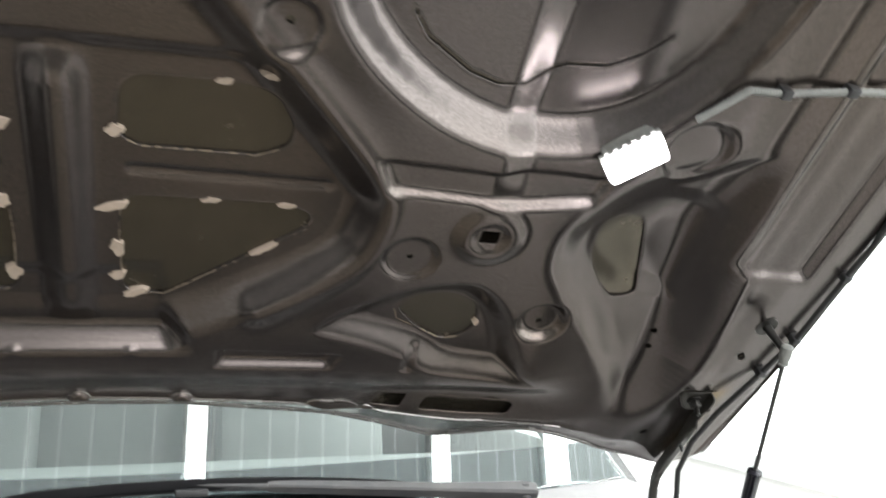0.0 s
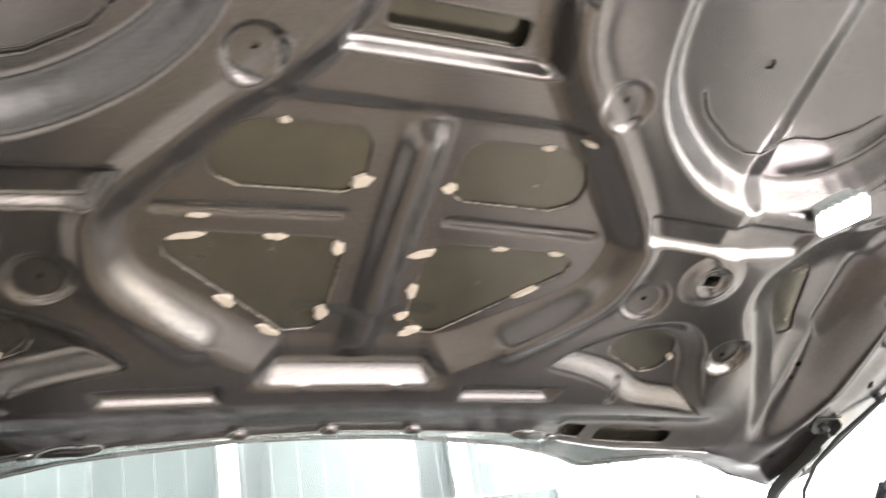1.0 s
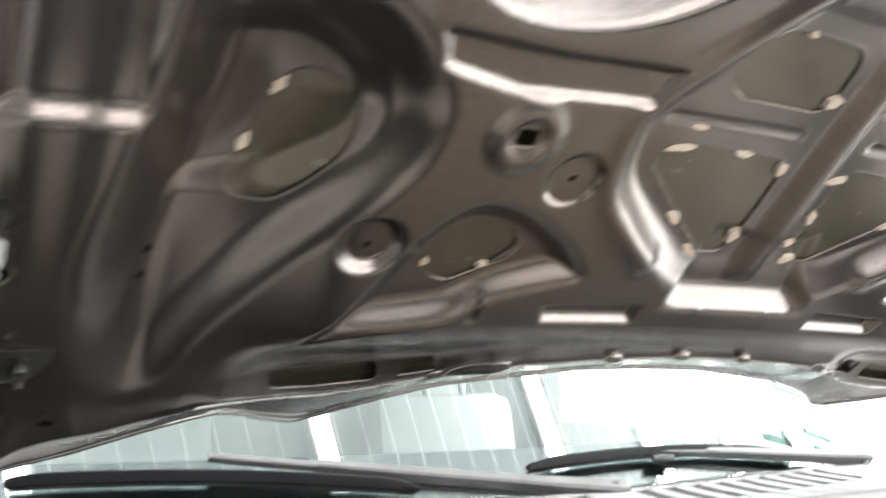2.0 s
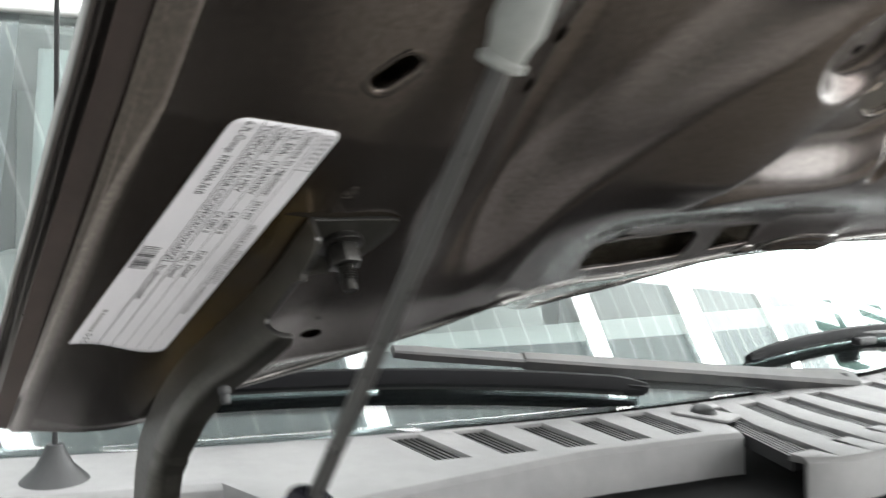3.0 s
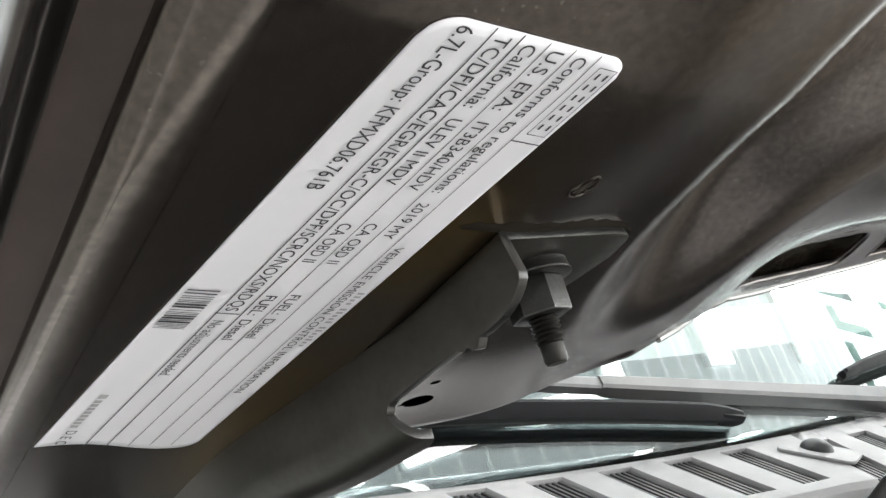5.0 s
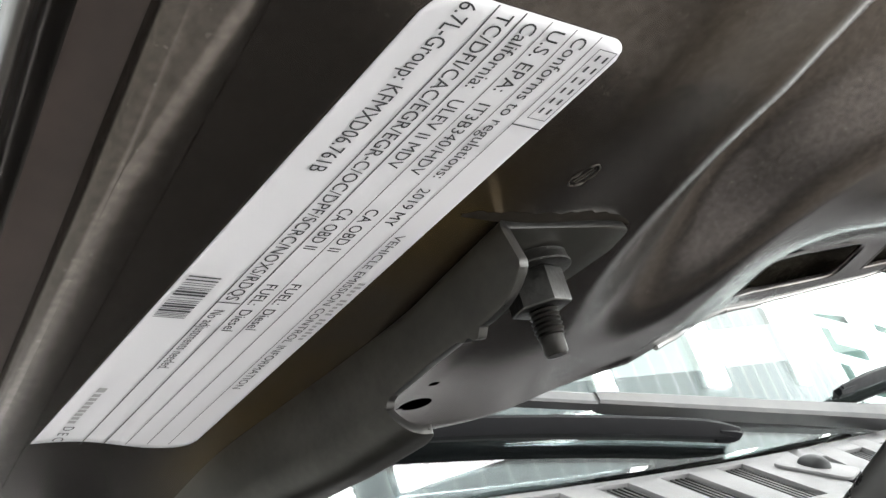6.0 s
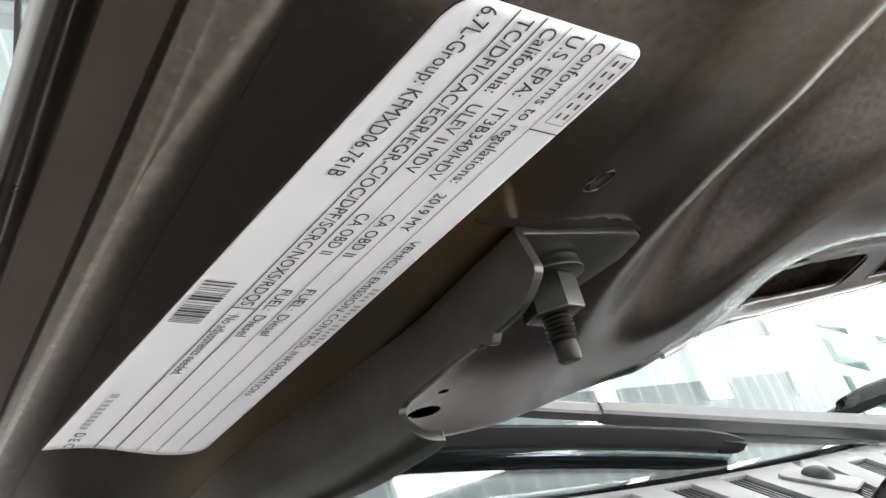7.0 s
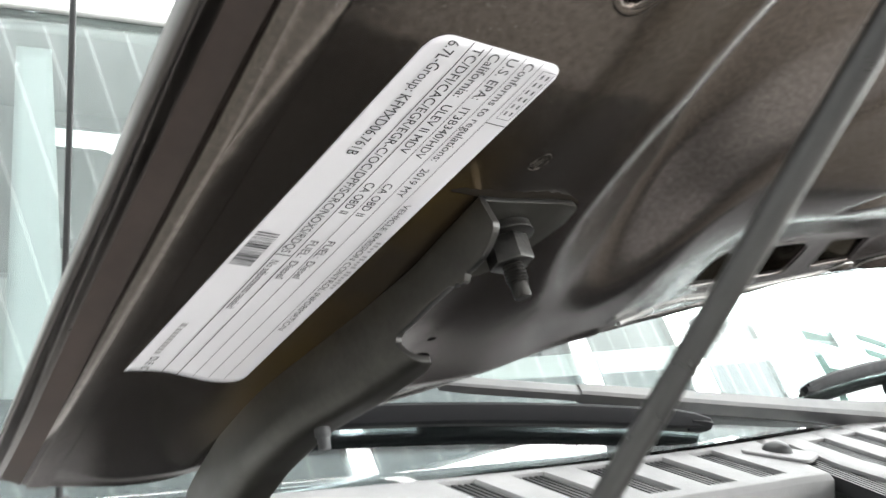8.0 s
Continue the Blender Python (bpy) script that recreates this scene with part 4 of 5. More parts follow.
# vents: x at the back (left, right), slant to the front, start below the back edge, length
VENTS = [(-0.559 + 0.0575 * k, -0.530 + 0.0575 * k, -0.006 - 0.004 * k, 0.008, 0.076) for k in range(5)]
VENTS += [(-0.236 + 0.052 * k, -0.208 + 0.052 * k, -0.058 + 0.010 * k, 0.022, 0.135 - 0.010 * k) for k in range(4)]
VENTS += [(0.03 + 0.052 * k, 0.058 + 0.052 * k, -0.030, 0.022, 0.115) for k in range(9)]


def front_y(x):
    """The front edge of the cowl: set back at the passenger side."""
    return 0.160 - 0.125 * step(np.array([(x + 0.292) / 0.03]))[0] + 0.13 * step(np.array([(-0.700 - x) / 0.015]))[0]


def cowl_top():
    bm = bmesh.new()
    lines = [(-0.86, 0.0), (-0.715, 0.0), (-0.700, 0.0)]
    for a, b, s, d, l in VENTS:
        lines += [(a, s), (b, s)]
    lines += [(0.86, 0.0)]
    fine, kinds = [], []
    for i, ((xa, sa), (xb, sb)) in enumerate(zip(lines, lines[1:])):
        n = max(1, int((xb - xa) / 0.02))
        for k in range(n):
            f = k / n
            fine.append((xa + (xb - xa) * f, sa + (sb - sa) * f))
            kinds.append(i)
    fine.append(lines[-1])
    # rows follow the vents' own ends inside each vent
    for i, k in enumerate(kinds):
        vent = VENTS[(k - 3) // 2] if k % 2 == 1 and k >= 3 else None
        (x0, s0), (x1, s1) = fine[i], fine[i + 1]

        def pt(x, s, y):
            f = (back_y(x) - y) / 0.1
            return (x + s * min(max(f, 0), 1.4), y, COWL_Z)
        d, l = (vent[3], vent[4]) if vent else (0.008, 0.076)
        ys0 = [back_y(x0), back_y(x0) - d, back_y(x0) - d - l, min(front_y(x0 + s0), back_y(x0) - d - l - 0.012)]
        ys1 = [back_y(x1), back_y(x1) - d, back_y(x1) - d - l, min(front_y(x1 + s1), back_y(x1) - d - l - 0.012)]
        for j in range(3):
            if vent and j == 1:
                continue
            a, b = pt(x0, s0, ys0[j]), pt(x1, s1, ys1[j])
            c, e = pt(x1, s1, ys1[j + 1]), pt(x0, s0, ys0[j + 1])
            vs = [bm.verts.new(p) for p in (e, c, b, a)]
            bm.faces.new(vs)
        # front skirt with a shelf below
        a, b = pt(x0, s0, ys0[3]), pt(x1, s1, ys1[3])
        prof = [(0.0, 0.0), (-0.004, -0.004), (-0.006, -0.045), (-0.05, -0.050), (-0.055, -0.10)]
        for (da, za), (db, zb) in zip(prof, prof[1:]):
            vs = [bm.verts.new(p) for p in ((a[0], a[1] + db, a[2] + zb), (b[0], b[1] + db, b[2] + zb), (b[0], b[1] + da, b[2] + za), (a[0], a[1] + da, a[2] + za))]
            bm.faces.new(vs)
    bmesh.ops.remove_doubles(bm, verts=bm.verts, dist=0.0004)
    ob = part("top_panel", bm, M_COWL, cowl, smooth=50)
    sol = ob.modifiers.new("thickness", "SOLIDIFY")
    sol.thickness, sol.offset = 0.006, -1.0
    bev = ob.modifiers.new("soft_edges", "BEVEL")
    bev.width, bev.segments, bev.limit_method = 0.0012, 2, "ANGLE"
    return ob


cowl_top()
bm = bmesh.new()
box(bm, -0.80, 0.80, 0.0, 0.40, COWL_Z - 0.13, COWL_Z - 0.035)
part("duct_floor", bm, M_BAY, cowl, "black duct under the vents", smooth=0)


def louvre(x0, s, y0, y1, yb):
    bm = bmesh.new()
    w = 0.0011

    def px(y):
        return x0 + s * min((yb - y) / 0.1, 1.4)
    for z0, z1 in ((COWL_Z - 0.014, COWL_Z - 0.003),):
        vs = [bm.verts.new((px(y) + dx, y, z)) for y in (y0, y1) for dx, z in ((-w, z0), (w, z0), (w, z1), (-w, z1))]
        bm.faces.new(vs[3::-1])
        bm.faces.new(vs[4:])
        for k in range(4):
            bm.faces.new((vs[k], vs[(k + 1) % 4], vs[4 + (k + 1) % 4], vs[4 + k]))
    return part("louvre", bm, M_BLACK, cowl, smooth=0)


for a, b, s, d, l in VENTS:
    for k in range(6):
        x = a + (b - a) * (k + 0.5) / 6
        yb = back_y(x)
        louvre(x, s, yb - d + 0.003, yb - d - l - 0.003, yb)

nozzle = thing("washer_nozzle", "small black washer nozzle on the cowl panel", "nozzle", m=pose(-0.268, 0.186, COWL_Z, 0, 0, 15))
bm = bmesh.new()
bmesh.ops.create_uvsphere(bm, u_segments=20, v_segments=12, radius=1.0, matrix=Matrix.LocRotScale((0, 0, 0.0025), None, (0.0088, 0.0125, 0.0085)))
part("dome", bm, M_BLACK, nozzle)
bm = bmesh.new()
prism(bm, rounded([(-0.018, -0.030), (0.018, -0.030), (0.018, 0.026), (-0.018, 0.026)], 0.008), 0.0, 0.003, bevel=0.001)
part("base", bm, M_COWL, nozzle)

# ---------------------------------------------------------------- windshield and cab
TOP_S = 0.67


def glass_point(x, s, off=0.0):
    """A point of the windshield, s metres up its slope."""
    y = GLASS_Y0 + x * x / (2 * GLASS_R) + s * math.cos(GLASS_SLOPE)
    z = COWL_Z + 0.005 + s * math.sin(GLASS_SLOPE)
    n = Vector((math.tan(GLASS_SLOPE) * x / GLASS_R, -math.tan(GLASS_SLOPE), 1)).normalized()
    return Vector((x, y, z)) + n * off


cab = thing("truck_cab", "white truck cab with a sloping windshield and grey interior", "truck cab")


def half_width(s):
    return 0.885 - 0.185 * s


def glass_grid(s0, s1, ns, nx, off, w0=-1.0, w1=1.0):
    P = np.zeros((ns + 1, nx + 1, 3))
    for i in range(ns + 1):
        s = s0 + (s1 - s0) * i / ns
        for j in range(nx + 1):
            P[i, j] = glass_point((w0 + (w1 - w0) * j / nx) * half_width(s), s, off)
    return P


windshield = thing("windshield", "pale green tinted windshield reflecting the roof", "windshield")
pane = mesh_part("glass", grid_mesh(glass_grid(-0.03, TOP_S, 24, 60, 0.0)), M_GLASS, windshield)
pane.visible_shadow = False
sol = pane.modifiers.new("thickness", "SOLIDIFY")
sol.thickness, sol.offset = 0.005, -1.0
mesh_part("frit_band", grid_mesh(glass_grid(-0.035, 0.085, 4, 60, -0.0065)), M_FRIT, windshield, "black band along the lower glass edge")
mesh_part("frit_band", grid_mesh(glass_grid(0.0, TOP_S, 10, 2, -0.0065, -1.0, -0.95)), M_FRIT, windshield)
mesh_part("frit_band", grid_mesh(glass_grid(0.0, TOP_S, 10, 2, -0.0065, 0.95, 1.0)), M_FRIT, windshield)


def pillar(sx):
    bm = bmesh.new()
    pts = [glass_point(sx * (half_width(s) + 0.045), s, -0.02) + Vector((0, 0.03, 0)) for s in np.linspace(-0.25, TOP_S + 0.05, 14)]
    tube(bm, pts, 0.045, 14)
    part("a_pillar", bm, M_BODY, cab, "white windshield pillar")


pillar(-1), pillar(1)
for w in ((-0.925, -0.880), (0.880, 0.925)):
    trim = mesh_part("pillar_trim", grid_mesh(glass_grid(0.06, TOP_S - 0.035, 20, 4, -0.030, *w)), M_TRIM, cab, "pale inner pillar trim")
    sol = trim.modifiers.new("thickness", "SOLIDIFY")
    sol.thickness, sol.offset = 0.012, -1.0
top = glass_point(0, TOP_S)


def roof_sheet(name, prof, mat, label, half):
    """A sheet that starts at the curved top edge of the windshield; prof: metres back from it, height over it."""
    xs = np.linspace(-half, half, 41)
    P = np.zeros((len(prof), len(xs), 3))
    for j, x in enumerate(xs):
        p = glass_point(float(x), TOP_S)
        for i, (d, h) in enumerate(prof):
            P[i, j] = (x, p.y + d if d < 0.3 else 0.75 + d, top.z + h)
    ob = mesh_part(name, grid_mesh(P), mat, cab, label)
    sol = ob.modifiers.new("thickness", "SOLIDIFY")
    sol.thickness, sol.offset = 0.008, -1.0


roof_sheet("roof", [(-0.004, 0.004), (0.0, 0.010), (0.012, 0.018), (0.05, 0.028), (0.15, 0.040), (0.5, 0.050), (0.88, 0.050)], M_BODY, "white cab roof", 0.79)
roof_sheet("headliner", [(0.016, -0.014), (0.03, -0.012), (0.15, -0.006), (0.5, -0.004), (0.85, -0.004)], M_SEAT, "grey headliner", 0.72)
# rear wall of the cab with its window opening
bm = bmesh.new()
x0, x1, z0, z1 = -0.53, 0.53, 1.465, 1.61
for a in ((-0.60, x0, 0.5, top.z), (x1, 0.60, 0.5, top.z), (x0, x1, 0.5, z0), (x0, x1, z1, top.z)):
    box(bm, a[0], a[1], 1.58, 1.64, a[2], a[3])
part("rear_trim", bm, M_SEAT, cab, "grey rear cab trim", smooth=0)
bm = bmesh.new()
box(bm, -0.92, -0.602, 1.58, 1.64, 0.5, top.z)
box(bm, 0.602, 0.92, 1.58, 1.64, 0.5, top.z)
part("rear_corner", bm, M_CABIN, cab, "dark rear cab corners", smooth=0)
bm = bmesh.new()
box(bm, x0, x1, 1.605, 1.611, z0, z1)
g = part("rear_window", bm, M_PRIVACY, cab, "clear rear window", smooth=0)
g.visible_shadow = False
for sx in (-1, 1):
    bm = bmesh.new()
    xa, xb = sorted((sx * 0.90, sx * 0.96))
    box(bm, xa, xb, 0.45, 1.64, 0.46, 1.24, 0.015)
    part("door", bm, M_BODY, cab, "white door")
    bm = bmesh.new()
    box(bm, xa, xb, 1.50, 1.64, 1.20, top.z + 0.04, 0.015)
    part("rear_post", bm, M_BODY, cab, "white rear post")
bm = bmesh.new()
box(bm, -0.90, 0.90, 0.40, 0.85, 1.02, 1.22, 0.05)
part("dashboard", bm, M_SEAT, cab, "dark grey dashboard")
bm = bmesh.new()
box(bm, -0.92, 0.92, 0.36, 1.62, 0.46, 0.55)
part("cab_floor", bm, M_CABIN, cab, smooth=0)


def seat(x):
    s = thing("seat", "grey cloth front seat with a headrest", "car seat", "front seats", m=pose(x, 1.15, 0.55))
    bm = bmesh.new()
    box(bm, -0.24, 0.24, -0.30, 0.25, 0.0, 0.26, 0.06)
    part("cushion", bm, M_SEAT, s)
    bm = bmesh.new()
    box(bm, -0.23, 0.23, 0.0, 0.12, 0.0, 0.58, 0.05, m=pose(0, 0.16, 0.22, -12, 0, 0))
    part("backrest", bm, M_SEAT, s)
    bm = bmesh.new()
    box(bm, -0.095, 0.095, 0.0, 0.10, 0.0, 0.19, 0.045, m=pose(0, 0.29, 0.83, -8, 0, 0))
    part("headrest", bm, M_SEAT, s)
    for dx in (-0.06, 0.06):
        bm = bmesh.new()
        tube(bm, [(dx, 0.31, 0.76), (dx, 0.335, 0.86)], 0.006, 8)
        part("headrest_post", bm, M_BOLT, s)


seat(-0.45), seat(0.45)

# ---------------------------------------------------------------- wipers


def sweep(bm, pts, ups, profile, sizes):
    """A bar of one profile (side, up) drawn through pts, scaled by sizes."""
    rings = []
    for i, p in enumerate(pts):
        d = (pts[min(i + 1, len(pts) - 1)] - pts[max(i - 1, 0)]).normalized()
        side = d.cross(ups[i]).normalized()
        up = side.cross(d)
        rings.append([bm.verts.new(p + side * (a * sizes[i]) + up * (b * sizes[i])) for a, b in profile])
    n = len(profile)
    for a, b in zip(rings, rings[1:]):
        for k in range(n):
            bm.faces.new((a[k], a[(k + 1) % n], b[(k + 1) % n], b[k]))
    bm.faces.new(rings[0][::-1])
    bm.faces.new(rings[-1])
    bmesh.ops.recalc_face_normals(bm, faces=bm.faces)


def wiper(name, tip, conn, end, arm_start, arm_end):
    """A wiper: blade from tip through its connector to the far end, and a straight arm from the connector to the pivot."""
    w = thing(name, "satin black wiper arm and blade resting on the windshield", "wiper", "windshield wipers")

    def lay(x, y, h):
        s = (y - GLASS_Y0 - x * x / (2 * GLASS_R)) / math.cos(GLASS_SLOPE)
        return glass_point(x, s, h)
    tip, conn, end = [Vector((*p, 0)) for p in (tip, conn, end)]
    up = Vector((0, -math.sin(GLASS_SLOPE), math.cos(GLASS_SLOPE)))

    def path(a, b, h, n=24):
        return [lay(a.lerp(b, i / n).x, a.lerp(b, i / n).y, h) for i in range(n + 1)]
    ends = [0.55, 0.85] + [1.0] * 21 + [0.85, 0.55]
    spine = path(tip, end, 0.011)
    # spoiler body, with its flat top leaning forward
    bm = bmesh.new()
    sweep(bm, spine, [up] * 25, [(-0.0065, -0.001), (0.0065, -0.001), (0.0068, 0.003), (0.0030, 0.0085), (-0.0005, 0.0125), (-0.0030, 0.0125), (-0.0055, 0.006)], ends)
    part("blade_body", bm, M_BLADE, w, smooth=25)
    bm = bmesh.new()
    sweep(bm, path(tip, end, 0.0), [up] * 25, [(-0.001, 0.0005), (0.001, 0.0005), (0.0015, 0.004), (0.004, 0.0055), (0.004, 0.0095), (-0.004, 0.0095), (-0.004, 0.0055),
                                               (-0.0015, 0.004)], [1.0] * 25)
    part("rubber_blade", bm, M_RUBBER, w, smooth=25)
    for k in (0, 24):
        d = (spine[1] - spine[0]).normalized() if k == 0 else (spine[-2] - spine[-1]).normalized()
        bm = bmesh.new()
        sweep(bm, [spine[k] - d * 0.003, spine[k] + d * 0.004, spine[k] + d * 0.022], [up] * 3, [(-0.0068, -0.004), (0.0068, -0.004), (0.0070, 0.003), (0.003, 0.0075), (-0.004, 0.0075)], [0.55, 0.8, 0.95])
        part("end_cap", bm, M_BLADE, w, smooth=25)
    # pressed steel arm: a slim hook arm, then a deeper channel from the joint on
    a, b = Vector(arm_start), Vector(arm_end)
    deep = [(-0.008, -0.007), (-0.0068, -0.008), (0.0068, -0.008), (0.008, -0.007), (0.0075, 0.006), (0.005, 0.0085), (-0.005, 0.0085), (-0.0075, 0.006)]
    bm = bmesh.new()
    pts = [a.lerp(b, f) for f in (-0.02, 0.02, 0.12, 0.20, 0.235)]
    sweep(bm, pts, [up] * 5, [(x * 0.75, y * 0.55) for x, y in deep], [0.85, 1.0, 1.0, 1.0, 1.0])
    part("hook_arm", bm, M_WIPER, w, smooth=35)
    bm = bmesh.new()
    fs = [0.225, 0.24, 0.4, 0.6, 0.8, 0.92, 1.0, 1.04]
    sweep(bm, [a.lerp(b, f) for f in fs], [up] * 8, deep, [0.75, 0.85, 0.95, 1.05, 1.2, 1.45, 1.7, 1.4])
    part("arm", bm, M_WIPER, w, smooth=35)
    bm = bmesh.new()
    d = (spine[-1] - spine[0]).normalized()
    c = lay(conn.x, conn.y, 0.0155)
    m = Matrix.Translation(c) @ d.to_track_quat("X", "Z").to_matrix().to_4x4()
    box(bm, -0.022, 0.022, -0.0068, 0.0068, -0.007, 0.003, 0.0028, m=m)
    part("connector", bm, M_BLACK, w)
    bm = bmesh.new()
    tube(bm, [b - Vector((0, 0, 0.06)), b + Vector((0, 0, 0.006)), b + Vector((0, 0, 0.013))], [0.014, 0.014, 0.009], 18)
    part("pivot_cap", bm, M_BLACK, w)


wiper("wiper", (-0.735, 0.378), (-0.50, 0.314), (-0.285, 0.248), (-0.515, 0.317, 1.290), (0.0, 0.205, 1.231))
wiper("wiper", (-0.110, 0.252), (0.13, 0.254), (0.46, 0.280), (0.12, 0.256, 1.276), (0.62, 0.262, 1.240))

# ---------------------------------------------------------------- fenders, engine bay, antenna


def fender(sx):
    f = thing("fender", "white painted front fender beside the engine bay", "fender", "front fenders")
    ys = np.linspace(-1.10, 0.55, 40)
    prof = [(0.8365, 1.074), (0.838, 1.085), (0.845, 1.100), (0.855, 1.104), (0.87, 1.10), (0.90, 1.08), (0.935, 1.03), (0.95, 0.95), (0.955, 0.70)]
    P = np.zeros((len(ys), len(prof), 3))
    for i, y in enumerate(ys):
        rise = 0.11 * step(np.array([(y + 0.5) / 0.8]))[0]
        for j, (x, z) in enumerate(prof):
            P[i, j] = (sx * x, y, z + rise)
    if sx < 0:
        P = P[:, ::-1].copy()
    ob = mesh_part("panel", grid_mesh(P), M_BODY, f)
    sol = ob.modifiers.new("thickness", "SOLIDIFY")
    sol.thickness, sol.offset = 0.002, -1.0


fender(-1), fender(1)
bay = thing("engine_bay", "black engine bay under the open hood", "engine bay")
bm = bmesh.new()
box(bm, -0.78, 0.78, -1.20, 0.36, 0.78, 0.86)
part("floor_pan", bm, M_BAY, bay, smooth=0)
bm = bmesh.new()
box(bm, -0.80, 0.80, -1.26, -1.14, 0.0, 1.10, 0.02)
part("radiator_support", bm, M_BAY, bay)
bm = bmesh.new()
box(bm, -0.50, 0.80, 0.06, 0.36, 0.80, 1.08)
part("firewall", bm, M_BAY, bay, "black firewall insulation", smooth=0)
for sx in (-1, 1):
    bm = bmesh.new()
    xa, xb = sorted((sx * 0.70, sx * 0.834))
    box(bm, xa, xb, -1.15, 0.20, 0.80, 1.06, 0.01)
    part("inner_wing", bm, M_BAY, bay)

# plain block out of view; its colour warms and brightens the hood's reflections
engine = thing("engine", "unseen brown grey engine block, coloured for the hood's reflections", "engine")
bm = bmesh.new()
box(bm, -0.27, 0.30, -0.95, 0.02, 0.86, 1.04, 0.04)
part("top_cover", bm, M_ENGINE, engine)
# unseen box, added as a pale reflector for the hood's right half
grey_reflector = thing("grey_reflector", "unseen grey box added to brighten the hood's reflections", "air box")
bm = bmesh.new()
box(bm, 0.34, 0.68, -0.80, 0.02, 0.86, 1.03, 0.03)
part("body", bm, M_BOX, grey_reflector)
bm = bmesh.new()
box(bm, 0.36, 0.66, -0.78, 0.0, 1.031, 1.06, 0.012)
part("lid", bm, M_BOX, grey_reflector)

# also added out of view: its grey cover is there to be reflected
battery = thing("battery", "unseen black box whose grey cover brightens the hood's reflections", "battery")
bm = bmesh.new()
box(bm, -0.66, -0.42, -0.28, -0.06, 0.86, 1.00, 0.012)
part("case", bm, M_BLACK, battery)
bm = bmesh.new()
box(bm, -0.665, -0.415, -0.285, -0.055, 1.001, 1.03, 0.010)
part("cover", bm, M_BOX, battery, "grey cover")

# pale block added out of view so the hood's side reflects something bright
tank = thing("pale_reflector", "unseen pale grey block added to brighten the hood's reflections", "coolant tank")
bm = bmesh.new()
box(bm, -0.62, -0.285, -0.95, -0.40, 0.86, 1.03, 0.03)
part("body", bm, M_PALE_REFLECTOR, tank)
bm = bmesh.new()
tube(bm, [(-0.54, -0.86, 1.025), (-0.54, -0.86, 1.06), (-0.54, -0.86, 1.065)], [0.034, 0.034, 0.028], 20)
part("cap", bm, M_BLACK, tank, "black screw cap")

antenna = thing("antenna", "thin black whip antenna on the fender top", "antenna", m=pose(-0.8045, 0.2965, 1.222))
bm = bmesh.new()
tube(bm, [(0, 0, 0.03 + 0.75 * k / 40) for k in range(41)], [0.0019 - 0.0004 * k / 40 for k in range(41)], 10)
part("mast", bm, M_BLACK, antenna)
bm = bmesh.new()
tube(bm, [(0, 0, -0.01), (0, 0, 0.008), (0, 0, 0.018), (0, 0, 0.032)], [0.022, 0.022, 0.012, 0.005], 18)
part("base", bm, M_BLACK, antenna)

# ---------------------------------------------------------------- the garage
X0, X1, Y0, Y1, ZC = -7.0, 5.8, -9.0, 8.0, 4.5


def slab(name, label, mat, *dims):
    bm = bmesh.new()
    box(bm, *dims)
    ob = part(name, bm, mat, smooth=0)
    return tagged(ob, label, name.split("_")[0], kind="structure")


slab("floor", "grey concrete garage floor", M_FLOOR, X0, X1, Y0 - 6, Y1, -0.1, 0.0)
slab("wall_east", "white painted side wall", M_WALL, X1, X1 + 0.2, Y0, Y1, 0, 0.2)
# glow added down the whole side wall to brighten the hood's highlights
slab("window_1", "tall glowing sheets added to the side wall to brighten reflections", M_WALL_GLOW, X1 + 0.05, X1 + 0.15, Y0, Y1, 0.2, ZC + 0.4)
# west and front walls are unseen; their grey darkens what the hood reflects
slab("wall_west", "unseen grey side wall, dark for the hood's reflections", M_DARKWALL, X0 - 0.2, X0, Y0, Y1, 0, ZC + 0.4)
slab("wall_north", "white painted rear wall", M_WALL, X0, X1, Y1, Y1 + 0.2, 0, ZC + 0.4)
slab("wall_south", "white lintel over the wide open door", M_WALL, -0.8, X1, Y0 - 0.2, Y0, 3.9, ZC + 0.4)
slab("wall_front", "unseen grey front wall that cuts the door's light at the left", M_DARKWALL, X0, -0.8, Y0 - 0.2, Y0, 0, ZC + 0.4)
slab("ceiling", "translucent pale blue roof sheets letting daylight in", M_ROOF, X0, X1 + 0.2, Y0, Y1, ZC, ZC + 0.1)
slab("backdrop", "bright hazy daylight outside the open door", M_DAY, X0 - 4, X1 + 4, Y0 - 6.2, Y0 - 6.0, -0.1, 7.0)
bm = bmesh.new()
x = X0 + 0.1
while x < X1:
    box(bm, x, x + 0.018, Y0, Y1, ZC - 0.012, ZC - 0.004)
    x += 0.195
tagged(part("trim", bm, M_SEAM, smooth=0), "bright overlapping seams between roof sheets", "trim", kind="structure")


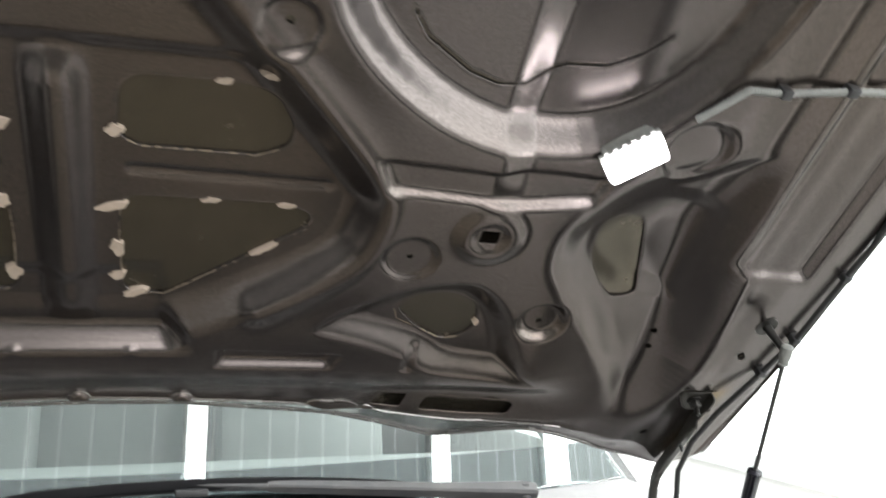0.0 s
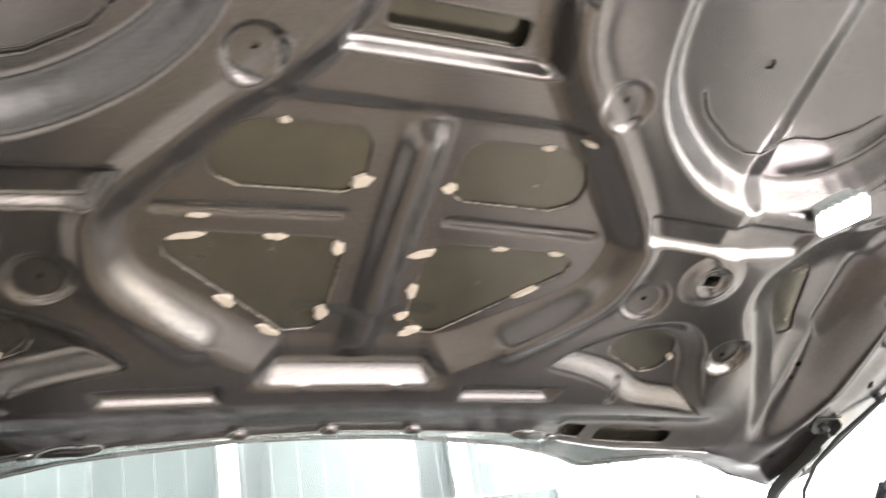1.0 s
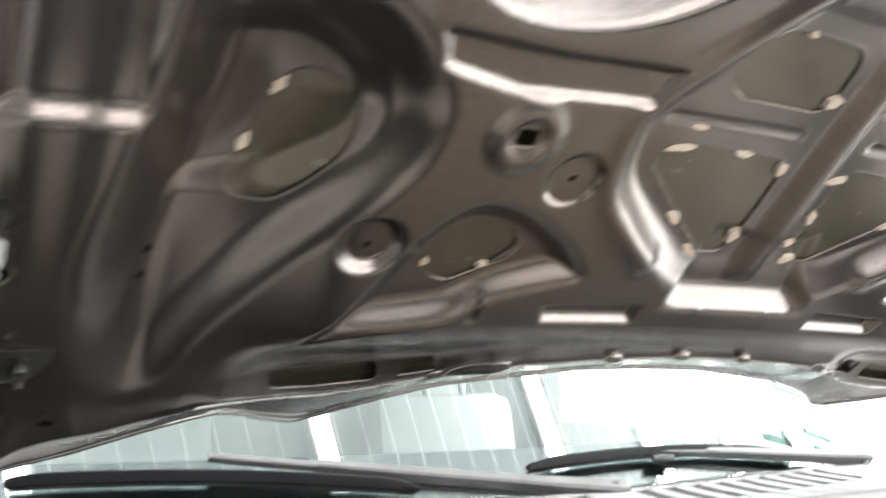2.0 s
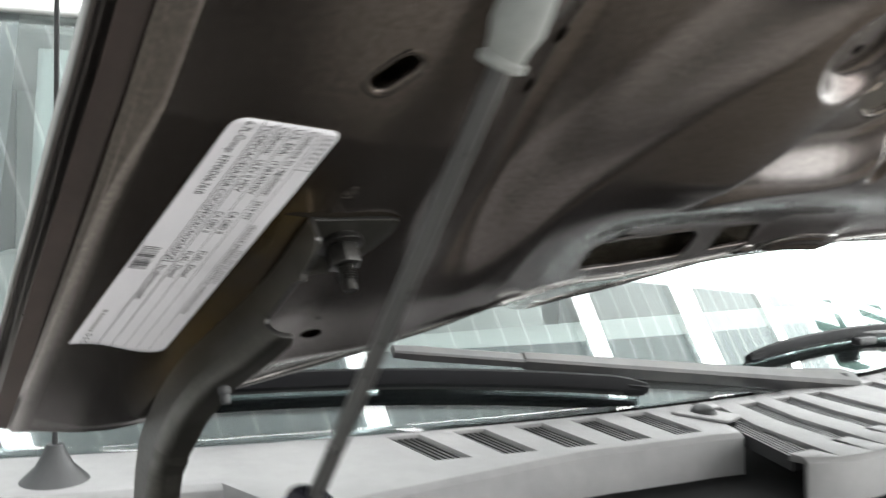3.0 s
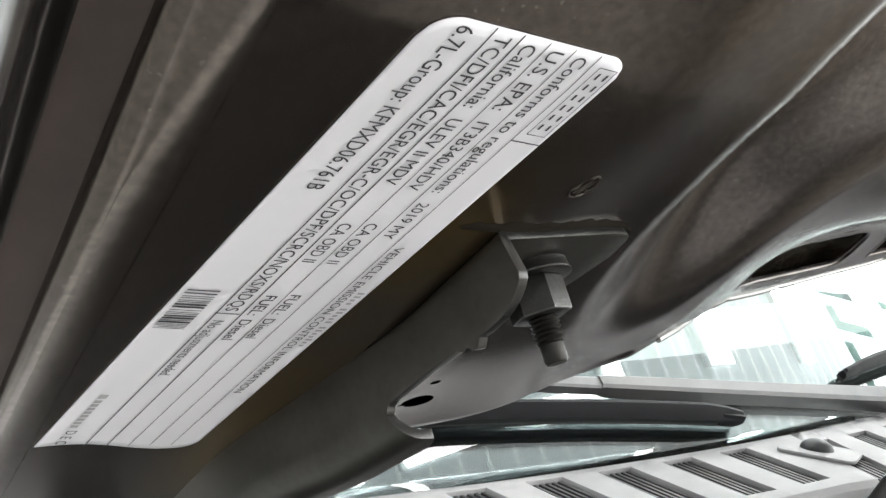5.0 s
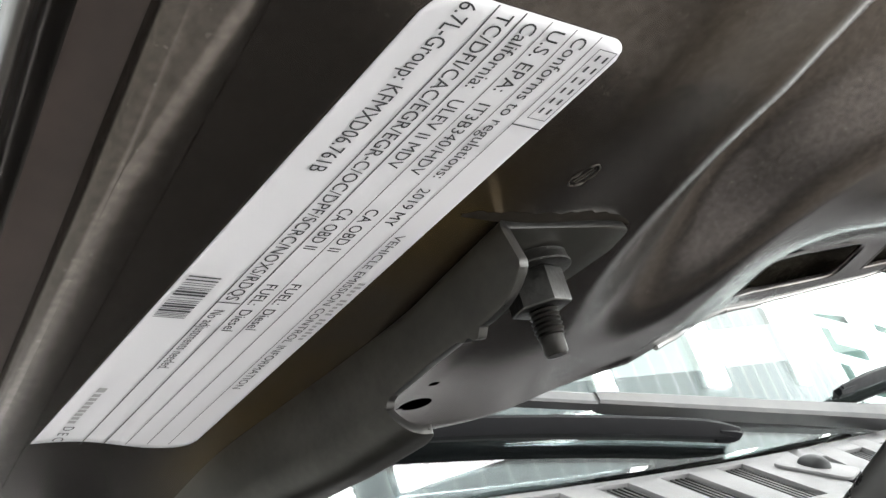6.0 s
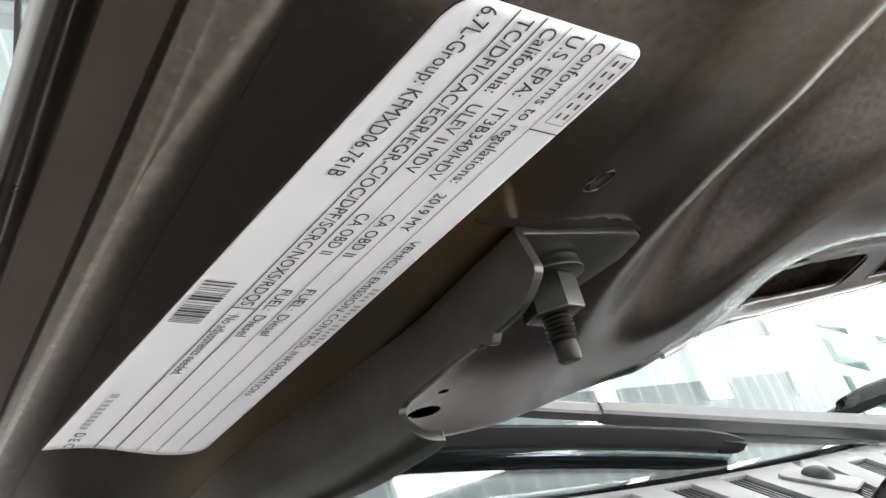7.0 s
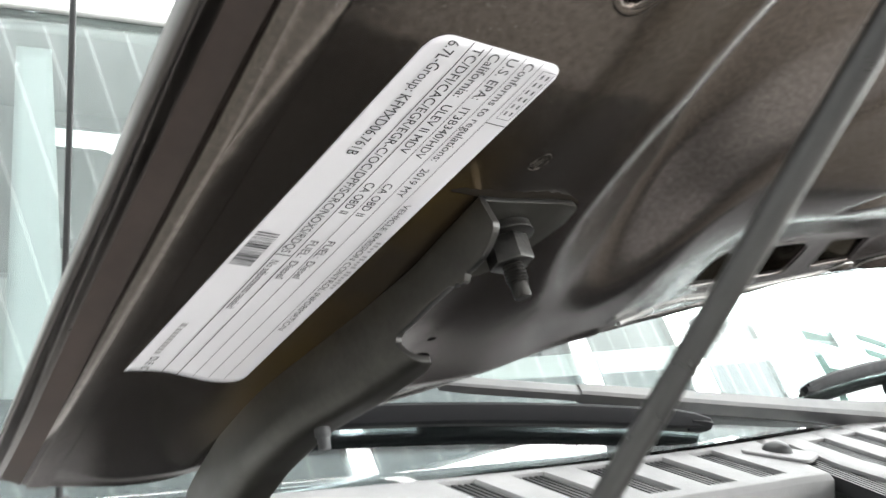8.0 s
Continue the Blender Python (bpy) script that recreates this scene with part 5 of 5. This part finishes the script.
def strip_light(x, y, length, w=0.13, turn=0):
    s = thing("strip_light", "long glowing white strip light under the roof", "strip light", "roof lights", m=pose(x, y, ZC - 0.10, 0, 0, turn))
    bm = bmesh.new()
    box(bm, -w / 2 - 0.02, w / 2 + 0.02, -length / 2, length / 2, 0.02, 0.095, 0.006)
    part("housing", bm, M_WALL, s)
    bm = bmesh.new()
    box(bm, -w / 2, w / 2, -length / 2 + 0.02, length / 2 - 0.02, -0.012, 0.019, 0.006)
    part("diffuser", bm, M_TUBE, s)


for x, w in ((-3.2, 0.13), (-1.4, 0.13), (0.40, 0.13), (2.25, 0.16), (3.5, 0.28), (4.9, 0.16)):
    for y in (-6.0, -2.5, 1.42, 4.85):
        strip_light(x, y, 3.3, w)
# short crosswise lights that join the rows
for x0, x1 in ((-1.28, 0.30), (0.52, 2.13)):
    strip_light((x0 + x1) / 2, -0.31, x1 - x0, 0.13, 90)


# sign on the glowing wall sheets: two rows of strokes that cannot be read
sign = thing("sign", "two rows of grey green painted signwriting on the glowing wall sheets", "sign")


def stroke(name, y0, y1, z0, z1, lean=0.0):
    bm = bmesh.new()
    vs = [bm.verts.new((x, y + lean * k, z)) for x in (X1 + 0.035, X1 + 0.049) for y, z, k in ((y0, z0, 0), (y1, z0, 0), (y1, z1, 1), (y0, z1, 1))]
    bm.faces.new(vs[:4])
    bm.faces.new(vs[7:3:-1])
    for k in range(4):
        bm.faces.new((vs[k], vs[4 + k], vs[4 + (k + 1) % 4], vs[(k + 1) % 4]))
    bmesh.ops.recalc_face_normals(bm, faces=bm.faces)
    return part(name, bm, M_SIGN, sign, smooth=0)


rng = random.Random(11)
for z0, z1, w in ((3.92, 4.36, 0.11), (3.20, 3.58, 0.08)):
    y = -0.6
    while y < 3.0:
        kind = rng.randrange(4)
        if kind in (0, 1, 3):
            stroke("bar", y, y + w, z0, z1)
        if kind in (1, 2):
            stroke("bar", y, y + w * 2.4, z0, z0 + w * 0.8)
        if kind == 3:
            stroke("bar", y + w, y + w * 2.4, z1 - w, z1)
        y += w * (2.0 if kind == 0 else 3.4)
